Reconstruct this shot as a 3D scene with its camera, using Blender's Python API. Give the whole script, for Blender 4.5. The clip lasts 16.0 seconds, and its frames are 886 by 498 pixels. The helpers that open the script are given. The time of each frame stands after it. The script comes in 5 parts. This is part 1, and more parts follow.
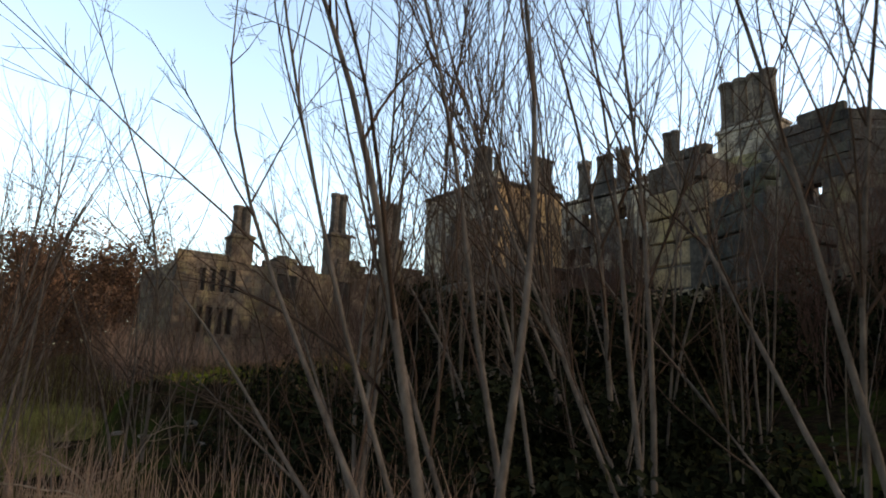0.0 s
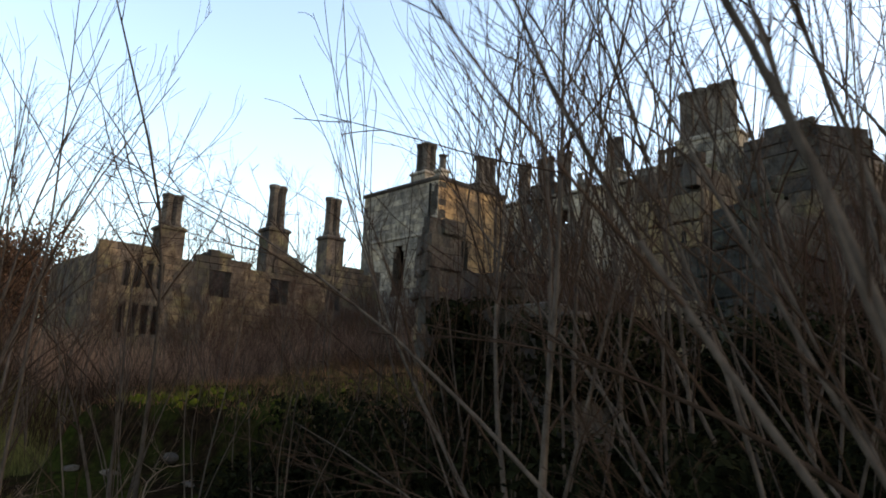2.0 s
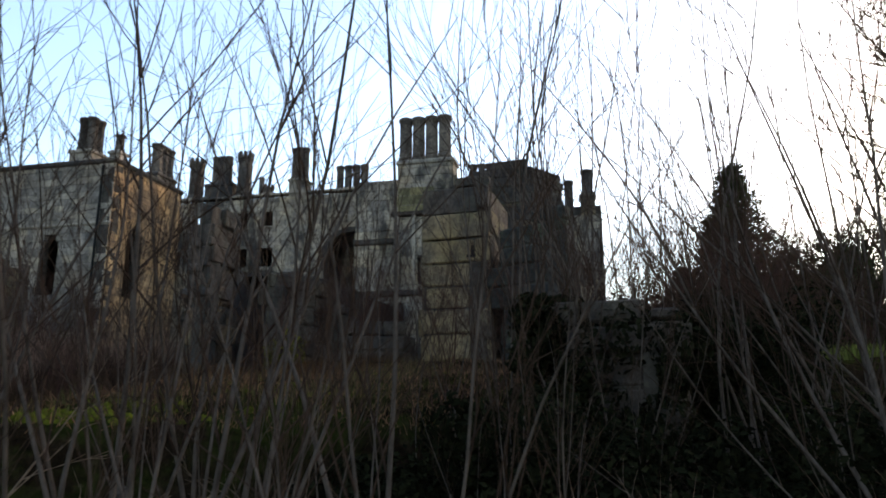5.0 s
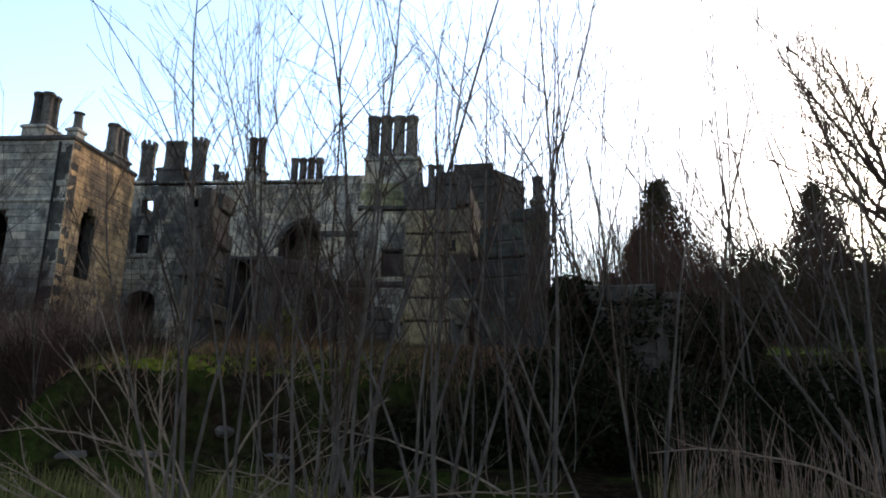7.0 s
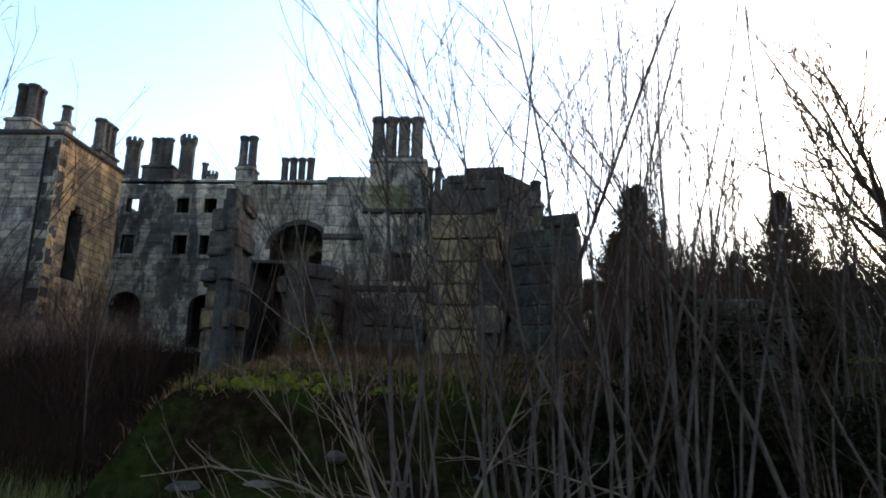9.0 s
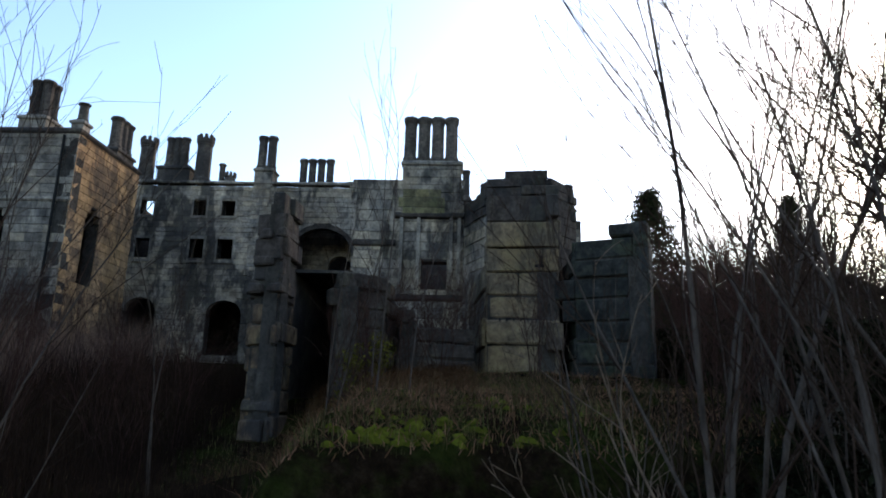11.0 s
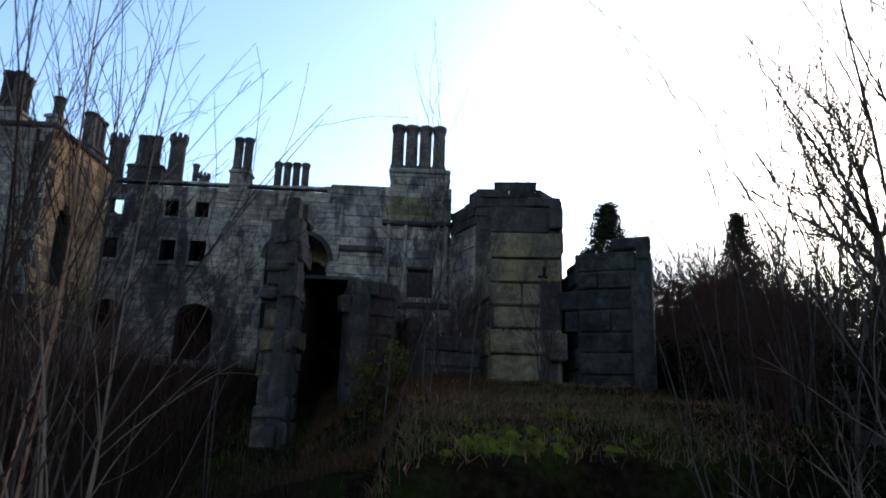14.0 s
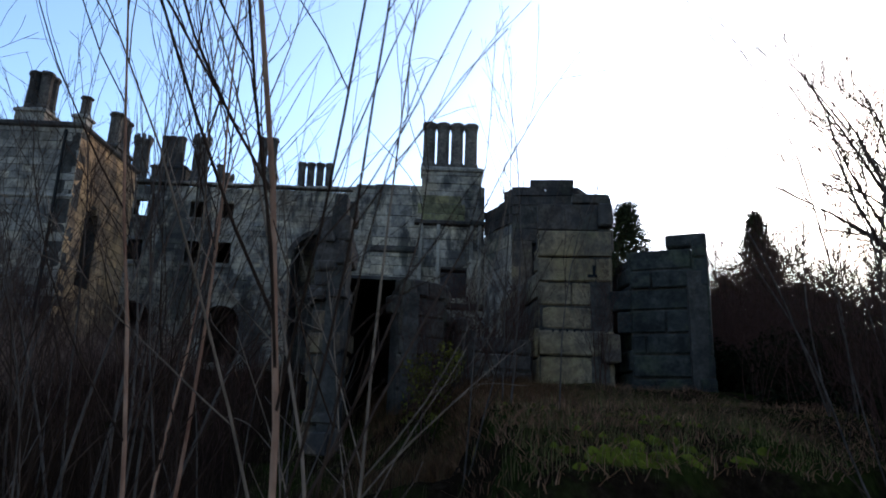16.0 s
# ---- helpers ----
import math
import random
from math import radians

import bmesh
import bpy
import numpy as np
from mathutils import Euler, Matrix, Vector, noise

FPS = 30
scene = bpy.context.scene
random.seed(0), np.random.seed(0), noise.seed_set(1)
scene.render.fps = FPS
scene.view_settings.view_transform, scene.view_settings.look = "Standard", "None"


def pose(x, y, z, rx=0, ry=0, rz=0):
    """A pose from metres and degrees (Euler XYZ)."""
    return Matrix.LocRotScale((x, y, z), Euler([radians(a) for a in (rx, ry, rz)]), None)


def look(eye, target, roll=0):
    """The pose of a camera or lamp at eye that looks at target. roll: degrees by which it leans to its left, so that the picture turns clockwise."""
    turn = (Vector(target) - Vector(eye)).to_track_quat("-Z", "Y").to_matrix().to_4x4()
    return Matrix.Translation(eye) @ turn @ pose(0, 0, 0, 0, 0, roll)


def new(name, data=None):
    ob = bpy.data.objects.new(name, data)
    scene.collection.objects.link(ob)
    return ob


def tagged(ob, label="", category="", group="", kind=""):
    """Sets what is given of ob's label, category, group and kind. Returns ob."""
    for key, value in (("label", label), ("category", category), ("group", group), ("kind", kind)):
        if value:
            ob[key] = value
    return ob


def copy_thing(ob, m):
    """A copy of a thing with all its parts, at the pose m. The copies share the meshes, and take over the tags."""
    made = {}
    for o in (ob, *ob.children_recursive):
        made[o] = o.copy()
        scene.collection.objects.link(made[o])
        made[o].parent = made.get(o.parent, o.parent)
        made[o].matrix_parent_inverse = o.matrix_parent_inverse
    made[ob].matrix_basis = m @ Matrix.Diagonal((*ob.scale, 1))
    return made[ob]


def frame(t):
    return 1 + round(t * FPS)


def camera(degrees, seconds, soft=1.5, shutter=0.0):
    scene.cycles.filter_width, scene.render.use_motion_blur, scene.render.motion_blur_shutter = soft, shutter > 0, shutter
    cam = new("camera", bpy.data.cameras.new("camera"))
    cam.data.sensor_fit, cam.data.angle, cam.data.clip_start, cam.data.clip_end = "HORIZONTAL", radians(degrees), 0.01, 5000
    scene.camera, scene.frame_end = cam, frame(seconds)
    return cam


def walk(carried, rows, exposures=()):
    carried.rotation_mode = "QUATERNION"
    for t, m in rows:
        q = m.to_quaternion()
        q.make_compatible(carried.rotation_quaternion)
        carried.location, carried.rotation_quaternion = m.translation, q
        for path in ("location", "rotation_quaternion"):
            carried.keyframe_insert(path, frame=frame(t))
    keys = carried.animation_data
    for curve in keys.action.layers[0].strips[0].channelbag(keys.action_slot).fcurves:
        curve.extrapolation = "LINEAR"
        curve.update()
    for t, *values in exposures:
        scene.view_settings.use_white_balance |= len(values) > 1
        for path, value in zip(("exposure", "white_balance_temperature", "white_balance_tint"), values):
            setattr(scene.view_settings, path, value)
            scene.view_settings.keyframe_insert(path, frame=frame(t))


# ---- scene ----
cam = camera(66.0, 16.0, soft=1.8, shutter=0.25)
PATH = [
    (0, (11.149, 5.061, 1.576), (9.552, 6.204, 1.958), 2.0),
    (0.5, (10.354, 4.857, 1.694), (8.823, 6.086, 2.078), 2.1),
    (1, (9.754, 4.623, 1.799), (8.266, 5.903, 2.185), 2.8),
    (1.5, (9.213, 4.501, 1.916), (7.749, 5.81, 2.294), 2.7),
    (2, (8.484, 4.341, 1.989), (7.057, 5.688, 2.372), 2.4),
    (2.5, (7.465, 4.2, 2.116), (6.148, 5.653, 2.508), 2.6),
    (3, (6.351, 3.682, 2.077), (5.252, 5.306, 2.472), 2.4),
    (3.5, (5.251, 2.874, 1.94), (4.34, 4.608, 2.344), 2.0),
    (4, (4.122, 2.461, 1.905), (3.425, 4.289, 2.319), 1.0),
    (6.5, (1.434, -0.02, 1.101), (1.193, 1.915, 1.546), 0.7),
    (7, (0.92, -0.319, 1.023), (0.731, 1.622, 1.466), 1.2),
    (7.5, (0.296, -0.56, 0.995), (0.16, 1.387, 1.432), 0.7),
    (8, (-0.28, -0.658, 1.024), (-0.364, 1.288, 1.474), 1.2),
    (8.5, (-0.754, -0.382, 1.132), (-0.833, 1.566, 1.578), 1.4),
    (9, (-1.307, 0.094, 1.248), (-1.392, 2.041, 1.698), 1.2),
    (9.5, (-1.879, 0.657, 1.446), (-1.971, 2.6, 1.908), 1.2),
    (10, (-2.334, 1.122, 1.69), (-2.434, 3.067, 2.141), 1.6),
    (12.5, (-4.365, 1.685, 1.864), (-4.374, 3.63, 2.33), 1.3),
    (13, (-4.507, 1.656, 1.903), (-4.487, 3.602, 2.365), 1.4),
    (13.5, (-4.804, 1.5, 1.838), (-4.754, 3.445, 2.302), 1.5),
    (14, (-5.091, 1.41, 1.767), (-5.023, 3.35, 2.248), 2.0),
    (14.5, (-5.406, 1.614, 1.807), (-5.342, 3.555, 2.283), 1.6),
    (15, (-5.79, 1.871, 1.636), (-5.735, 3.808, 2.132), 2.5),
    (15.5, (-6.019, 1.907, 1.602), (-5.969, 3.841, 2.107), 2.7),
    (16, (-6.228, 2.146, 1.805), (-6.188, 4.086, 2.29), 1.9),
]
EXPOSURES = [(0.0, 1.88, 7800, 10), (3.0, 1.88, 7500, 10), (4.2, 1.85, 7100, 10), (7.0, 1.93, 6500, 10), (9.0, 1.88, 6350, 10), (10.0, 1.74, 6250, 10), (12.5, 1.28, 5850, 10), (16.0, 1.16, 5650, 10)]
walk(cam, [(t, look(eye, aim, roll)) for t, eye, aim, roll in PATH], EXPOSURES)

# ---------------------------------------------------------------- world and light
SUN_AZ = 38.0      # degrees from +y towards +x
SUN_EL = 20.0
world = bpy.data.worlds.new("sky")
scene.world = world
world.use_nodes = True
wn, wl = world.node_tree.nodes, world.node_tree.links
wn.clear()
sky = wn.new("ShaderNodeTexSky")
sky.sky_type = "NISHITA"
sky.sun_disc = False
sky.sun_elevation = radians(SUN_EL)
sky.sun_rotation = radians(SUN_AZ)
sky.air_density, sky.dust_density, sky.ozone_density = 1.0, 1.2, 1.2
bg = wn.new("ShaderNodeBackground")
bg.inputs["Strength"].default_value = 0.15
wo = wn.new("ShaderNodeOutputWorld")
wl.new(sky.outputs[0], bg.inputs[0])
wl.new(bg.outputs[0], wo.inputs[0])

lamp = bpy.data.lights.new("sun", "SUN")
lamp.energy, lamp.angle, lamp.color = 0.3, radians(14), (1.0, 0.76, 0.50)
sun = new("sun", lamp)
az, el = radians(SUN_AZ), radians(SUN_EL)
sun.matrix_world = look((60 * math.sin(az), 60 * math.cos(az), 60 * math.tan(el)), (0, 0, 0))


# ---------------------------------------------------------------- materials
def noise_node(nt, scale, detail=6, rough=0.6, coord=None, stretch=None):
    n = nt.nodes.new("ShaderNodeTexNoise")
    n.inputs["Scale"].default_value = scale
    n.inputs["Detail"].default_value = detail
    n.inputs["Roughness"].default_value = rough
    if coord is not None:
        if stretch:
            mp = nt.nodes.new("ShaderNodeMapping")
            mp.inputs["Scale"].default_value = stretch
            nt.links.new(coord, mp.inputs[0])
            coord = mp.outputs[0]
        nt.links.new(coord, n.inputs["Vector"])
    return n


def ramp(nt, fac, stops):
    r = nt.nodes.new("ShaderNodeValToRGB")
    while len(r.color_ramp.elements) < len(stops):
        r.color_ramp.elements.new(0.5)
    for e, (p, c) in zip(r.color_ramp.elements, stops):
        e.position, e.color = p, (*c, 1)
    nt.links.new(fac, r.inputs[0])
    return r.outputs[0]


def mix(nt, fac, a, b, mode="MIX"):
    m = nt.nodes.new("ShaderNodeMix")
    m.data_type, m.blend_type = "RGBA", mode
    if hasattr(fac, "default_value"):
        nt.links.new(fac, m.inputs[0])
    else:
        m.inputs[0].default_value = fac
    for s, i in ((a, 6), (b, 7)):
        if hasattr(s, "default_value"):
            nt.links.new(s, m.inputs[i])
        else:
            m.inputs[i].default_value = (*s, 1)
    return m.outputs[2]


def base_material(name, roughness=0.9, gloss=0.0):
    m = bpy.data.materials.new(name)
    m.use_nodes = True
    nt = m.node_tree
    b = nt.nodes["Principled BSDF"]
    b.inputs["Roughness"].default_value = roughness
    b.inputs["Specular IOR Level"].default_value = gloss
    geo = nt.nodes.new("ShaderNodeNewGeometry")
    return m, nt, b, geo


def bump(nt, b, height, strength=0.4, distance=0.03):
    bp = nt.nodes.new("ShaderNodeBump")
    bp.inputs["Strength"].default_value = strength
    bp.inputs["Distance"].default_value = distance
    nt.links.new(height, bp.inputs["Height"])
    nt.links.new(bp.outputs[0], b.inputs["Normal"])


def stone_material(name, light, dark, moss=0.0, ochre=0.0, soot=0.5, islands=True, scale=1.0):
    """Weathered sandstone: block to block tint, soot streaks that run down, lichen and moss."""
    m, nt, b, geo = base_material(name, 0.92, 0.08)
    pos = geo.outputs["Position"]
    grain = noise_node(nt, 9 * scale, 8, 0.7, pos)
    blotch = noise_node(nt, 0.55 * scale, 5, 0.65, pos)
    streak = noise_node(nt, 1.1 * scale, 7, 0.7, pos, (1.0, 1.0, 0.38))
    col = ramp(nt, grain.outputs[0], [(0.3, dark), (0.7, light)])
    mottle = noise_node(nt, 2.2 * scale, 9, 0.72, pos)
    col = mix(nt, 0.85, col, ramp(nt, mottle.outputs[0], [(0.34, (0.38, 0.36, 0.35)), (0.5, (0.9, 0.88, 0.86)), (0.66, (1.45, 1.42, 1.38))]), "MULTIPLY")
    if islands:
        tint = ramp(nt, geo.outputs["Random Per Island"], [(0.0, (0.50, 0.51, 0.53)), (0.35, (0.88, 0.87, 0.86)), (0.75, (1.0, 0.97, 0.92)), (1.0, (1.32, 1.22, 1.04))])
        col = mix(nt, 0.85, col, tint, "MULTIPLY")
    info = nt.nodes.new("ShaderNodeObjectInfo")
    tint2 = ramp(nt, info.outputs["Random"], [(0.0, (0.72, 0.72, 0.74)), (1.0, (1.2, 1.14, 1.02))])
    col = mix(nt, 0.28, col, tint2, "MULTIPLY")
    if ochre:
        o = ramp(nt, blotch.outputs[0], [(0.42, (0, 0, 0)), (0.62, (1, 1, 1))])
        om = nt.nodes.new("ShaderNodeMath")
        om.operation = "MULTIPLY"
        nt.links.new(o, om.inputs[0])
        om.inputs[1].default_value = ochre
        col = mix(nt, om.outputs[0], col, (0.36, 0.22, 0.085))
    if soot:
        wide = noise_node(nt, 0.28 * scale, 4, 0.6, pos, (1.0, 1.0, 0.7))
        add = nt.nodes.new("ShaderNodeMath")
        add.operation = "ADD"
        nt.links.new(streak.outputs[0], add.inputs[0])
        nt.links.new(wide.outputs[0], add.inputs[1])
        s = ramp(nt, add.outputs[0], [(0.90, (1, 1, 1)), (1.14, (0, 0, 0))])
        sm = nt.nodes.new("ShaderNodeMath")
        sm.operation = "MULTIPLY"
        nt.links.new(s, sm.inputs[0])
        sm.inputs[1].default_value = soot
        col = mix(nt, sm.outputs[0], col, (0.035, 0.033, 0.032))
    stain = noise_node(nt, 0.42 * scale, 7, 0.68, pos, (1.0, 1.0, 0.55))
    col = mix(nt, 0.8, col, ramp(nt, stain.outputs[0], [(0.36, (0.34, 0.33, 0.33)), (0.52, (0.85, 0.84, 0.83)), (0.66, (1.3, 1.26, 1.2))]), "MULTIPLY")
    if moss:
        mo = noise_node(nt, 1.1, 6, 0.7, pos)
        f = ramp(nt, mo.outputs[0], [(0.5, (0, 0, 0)), (0.66, (1, 1, 1))])
        mm = nt.nodes.new("ShaderNodeMath")
        mm.operation = "MULTIPLY"
        nt.links.new(f, mm.inputs[0])
        mm.inputs[1].default_value = moss
        col = mix(nt, mm.outputs[0], col, (0.10, 0.12, 0.025))
    nt.links.new(col, b.inputs["Base Color"])
    bump(nt, b, mottle.outputs[0], 0.7, 0.06)
    return m


def bark_material(name, light, dark, scale=14):
    m, nt, b, geo = base_material(name, 0.85)
    info = nt.nodes.new("ShaderNodeObjectInfo")
    n = noise_node(nt, scale, 6, 0.65, geo.outputs["Position"], (1, 1, 0.35))
    col = ramp(nt, n.outputs[0], [(0.32, dark), (0.66, light)])
    tint = ramp(nt, geo.outputs["Random Per Island"], [(0.0, (0.6, 0.58, 0.56)), (1.0, (1.25, 1.2, 1.12))])
    col = mix(nt, 0.8, col, tint, "MULTIPLY")
    nt.links.new(col, b.inputs["Base Color"])
    bump(nt, b, n.outputs[0], 0.4, 0.01)
    return m


def leafy_material(name, a, c, scale=3.0, vary=0.9):
    m, nt, b, geo = base_material(name, 0.8)
    n = noise_node(nt, scale, 5, 0.6, geo.outputs["Position"])
    col = ramp(nt, n.outputs[0], [(0.3, a), (0.7, c)])
    tint = ramp(nt, geo.outputs["Random Per Island"], [(0.0, (0.5, 0.5, 0.5)), (1.0, (1.4, 1.35, 1.25))])
    col = mix(nt, vary, col, tint, "MULTIPLY")
    nt.links.new(col, b.inputs["Base Color"])
    return m


def plain_material(name, c, rough=0.9):
    m, nt, b, geo = base_material(name, rough)
    n = noise_node(nt, 6, 5, 0.6, geo.outputs["Position"])
    k = [min(1, v * 1.25) for v in c]
    col = ramp(nt, n.outputs[0], [(0.3, [v * 0.7 for v in c]), (0.7, k)])
    nt.links.new(col, b.inputs["Base Color"])
    return m


STONE = stone_material("grey_sandstone", (0.37, 0.325, 0.28), (0.17, 0.152, 0.135), moss=0.08, ochre=0.18, soot=0.82)
STONE_PALE = stone_material("pale_sandstone", (0.39, 0.345, 0.295), (0.21, 0.188, 0.163), ochre=0.15, soot=0.55)
STONE_OCHRE = stone_material("ochre_sandstone", (0.50, 0.325, 0.185), (0.27, 0.178, 0.105), ochre=0.35, soot=0.6)
# soot crust on wall tops; elsewhere its darkness stands in for shade
STONE_DARK = stone_material("sooty_and_shaded_sandstone", (0.098, 0.080, 0.071), (0.038, 0.032, 0.029), moss=0.08, soot=0.6)
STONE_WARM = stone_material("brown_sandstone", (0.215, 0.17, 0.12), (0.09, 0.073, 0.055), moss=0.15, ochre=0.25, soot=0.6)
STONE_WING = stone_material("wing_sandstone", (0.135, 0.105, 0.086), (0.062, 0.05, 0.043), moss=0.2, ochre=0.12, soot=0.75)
STONE_PIER = stone_material("eroded_pier_stone", (0.165, 0.118, 0.085), (0.06, 0.044, 0.033), moss=0.08, ochre=0.15, soot=0.8)
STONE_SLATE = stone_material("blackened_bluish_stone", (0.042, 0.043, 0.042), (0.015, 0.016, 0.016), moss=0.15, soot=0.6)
CHIMNEY = stone_material("chimney_stone", (0.15, 0.125, 0.105), (0.065, 0.057, 0.052), soot=0.6)
JOINT = stone_material("mortar_core", (0.075, 0.066, 0.057), (0.035, 0.031, 0.027), soot=0.3, islands=False)
LICHEN = stone_material("lichened_stone", (0.25, 0.22, 0.12), (0.13, 0.115, 0.07), moss=0.3, soot=0.35)
DARK_VOID = plain_material("unlit_interior", (0.02, 0.019, 0.018))


# ---------------------------------------------------------------- mesh helpers
def to_mesh(name, bm, mat):
    me = bpy.data.meshes.new(name)
    bm.to_mesh(me)
    bm.free()
    for mm in (mat if isinstance(mat, (list, tuple)) else [mat]):
        me.materials.append(mm)
    return me


def part(name, bm, mat, parent, label=""):
    ob = new(name, to_mesh(name, bm, mat))
    ob.parent = parent
    return tagged(ob, label) if label else ob


def thing(name, label, category, group="", kind="", at=(0, 0, 0)):
    ob = new(name)
    ob.location = at
    return tagged(ob, label, category, group, kind)


def hexa(bm, c8):
    vs = [bm.verts.new(c) for c in c8]
    for f in ((0, 3, 2, 1), (4, 5, 6, 7), (0, 1, 5, 4), (1, 2, 6, 5), (2, 3, 7, 6), (3, 0, 4, 7)):
        bm.faces.new([vs[i] for i in f])
    return vs


def box(bm, x0, x1, y0, y1, z0, z1):
    return hexa(bm, [(x0, y0, z0), (x1, y0, z0), (x1, y1, z0), (x0, y1, z0), (x0, y0, z1), (x1, y0, z1), (x1, y1, z1), (x0, y1, z1)])


def prism(bm, cx, cy, z0, z1, r0, r1, n=8, turn=0.3927):
    lo = [bm.verts.new((cx + r0 * math.cos(turn + 2 * math.pi * i / n), cy + r0 * math.sin(turn + 2 * math.pi * i / n), z0)) for i in range(n)]
    hi = [bm.verts.new((cx + r1 * math.cos(turn + 2 * math.pi * i / n), cy + r1 * math.sin(turn + 2 * math.pi * i / n), z1)) for i in range(n)]
    for i in range(n):
        bm.faces.new((lo[i], lo[(i + 1) % n], hi[(i + 1) % n], hi[i]))
    bm.faces.new(hi)
    bm.faces.new(lo[::-1])


def lathe(bm, rings, n=8, turn=0.3927):
    """One closed body through rings of (z, radius)."""
    loops = [[bm.verts.new((r * math.cos(turn + 2 * math.pi * i / n), r * math.sin(turn + 2 * math.pi * i / n), z)) for i in range(n)] for z, r in rings]
    for lo, hi in zip(loops, loops[1:]):
        for i in range(n):
            bm.faces.new((lo[i], lo[(i + 1) % n], hi[(i + 1) % n], hi[i]))
    bm.faces.new(loops[-1])
    bm.faces.new(loops[0][::-1])
    return loops[-1]


def stepped(bm, rings):
    """One closed body through rectangles (x0, x1, y0, y1, z)."""
    loops = [[bm.verts.new(p) for p in ((a, c, z), (b, c, z), (b, d, z), (a, d, z))] for a, b, c, d, z in rings]
    for lo, hi in zip(loops, loops[1:]):
        for i in range(4):
            bm.faces.new((lo[i], lo[(i + 1) % 4], hi[(i + 1) % 4], hi[i]))
    bm.faces.new(loops[-1])
    bm.faces.new(loops[0][::-1])


def sheet(origin, along, out):
    """A wall's own axes: u along it, v up, w out of its face."""
    a = Vector((along[0], along[1], 0)).normalized()
    o = Vector((out[0], out[1], 0)).normalized()
    p = Vector(origin)
    return lambda u, v, w: p + a * u + o * w + Vector((0, 0, v))


def wall_blocks(rng, m, length, z0, z1, course, block, holes=(), top=None, thick=0.5, gap=0.014, jitter=0.02, back=0.25, bottom=None, ledge=0.0, miss=0.0):
    """Ashlar blocks as closed boxes, clipped round holes and under a ragged top line. Returns corner lists."""
    out = []
    v = z0
    row = 0
    while v < z1 - 0.02:
        h = min(course * rng.uniform(0.85, 1.15), z1 - v)
        u = -rng.uniform(0, block)
        while u < length:
            w = block * rng.uniform(0.6, 1.4)
            cuts = [(max(u, 0), min(u + w, length))]
            n = []
            for a, b in cuts:
                spans = [(a, b)]
                for ho in holes:
                    nxt = []
                    for s, e in spans:
                        lo, hi = ho[0], ho[1]
                        vm = v + h / 2
                        if ho[2] < vm < ho[3]:
                            if len(ho) > 4 and vm > ho[3] - ho[4]:
                                k = (vm - ho[3] + ho[4]) / ho[4]
                                half = (hi - lo) / 2 * math.sqrt(max(0, 1 - k ** 1.7))
                                lo, hi = (lo + hi) / 2 - half, (lo + hi) / 2 + half
                            if s < lo:
                                nxt.append((s, min(e, lo)))
                            if e > hi:
                                nxt.append((max(s, hi), e))
                        else:
                            nxt.append((s, e))
                    spans = [q for q in nxt if q[1] - q[0] > 0.04]
                n += spans
            for s, e in n:
                um = (s + e) / 2
                if top and v + h * 0.6 > top(um):
                    continue
                if bottom and v + h * 0.4 < bottom(um):
                    continue
                if miss and rng.random() < miss:
                    continue
                f = rng.uniform(-jitter, jitter) + (ledge * rng.uniform(0.5, 1.2) if row % 4 == 2 else 0.0)
                g = gap
                c = []
                for vv in (v + g, v + h - g):
                    for uu, ww in ((s + g * 0.4, f), (e - g * 0.4, f), (e - g * 0.4, -thick), (s + g * 0.4, -thick)):
                        c.append(m(uu + rng.uniform(-1, 1) * 0.006, vv + rng.uniform(-1, 1) * 0.006, ww + (rng.uniform(-1, 1) * 0.008 if ww > -thick else 0)))
                out.append(c)
            u += w
        v += h
        row += 1
    return out


FACES = ((0, 3, 2, 1), (4, 5, 6, 7), (0, 1, 5, 4), (1, 2, 6, 5), (2, 3, 7, 6), (3, 0, 4, 7))


def worn(bm, c8, rng, wear):
    """A block with broken, rounded edges: each face drawn in, edges and corners cut away."""
    c = [Vector(p) for p in c8]
    own = {}
    for fi, f in enumerate(FACES):
        for k, i in enumerate(f):
            a, d = c[f[(k + 1) % 4]] - c[i], c[f[(k - 1) % 4]] - c[i]
            w = wear * rng.uniform(0.5, 1.6)
            own[fi, i] = bm.verts.new(c[i] + a.normalized() * min(w, a.length * 0.35) + d.normalized() * min(w, d.length * 0.35))
    for fi, f in enumerate(FACES):
        bm.faces.new([own[fi, i] for i in f])
    for fi, f in enumerate(FACES):
        for k in range(4):
            i, j = f[k], f[(k + 1) % 4]
            for fj in range(fi + 1, 6):
                if i in FACES[fj] and j in FACES[fj]:
                    bm.faces.new((own[fi, j], own[fi, i], own[fj, i], own[fj, j]))
    for i in range(8):
        fs = [fi for fi in range(6) if i in FACES[fi]]
        bm.faces.new([own[fi, i] for fi in fs])
    bmesh.ops.recalc_face_normals(bm, faces=bm.faces)


def block_mesh(blocks):
    bm = bmesh.new()
    for c in blocks:
        hexa(bm, c)
    bmesh.ops.recalc_face_normals(bm, faces=bm.faces)
    return bm


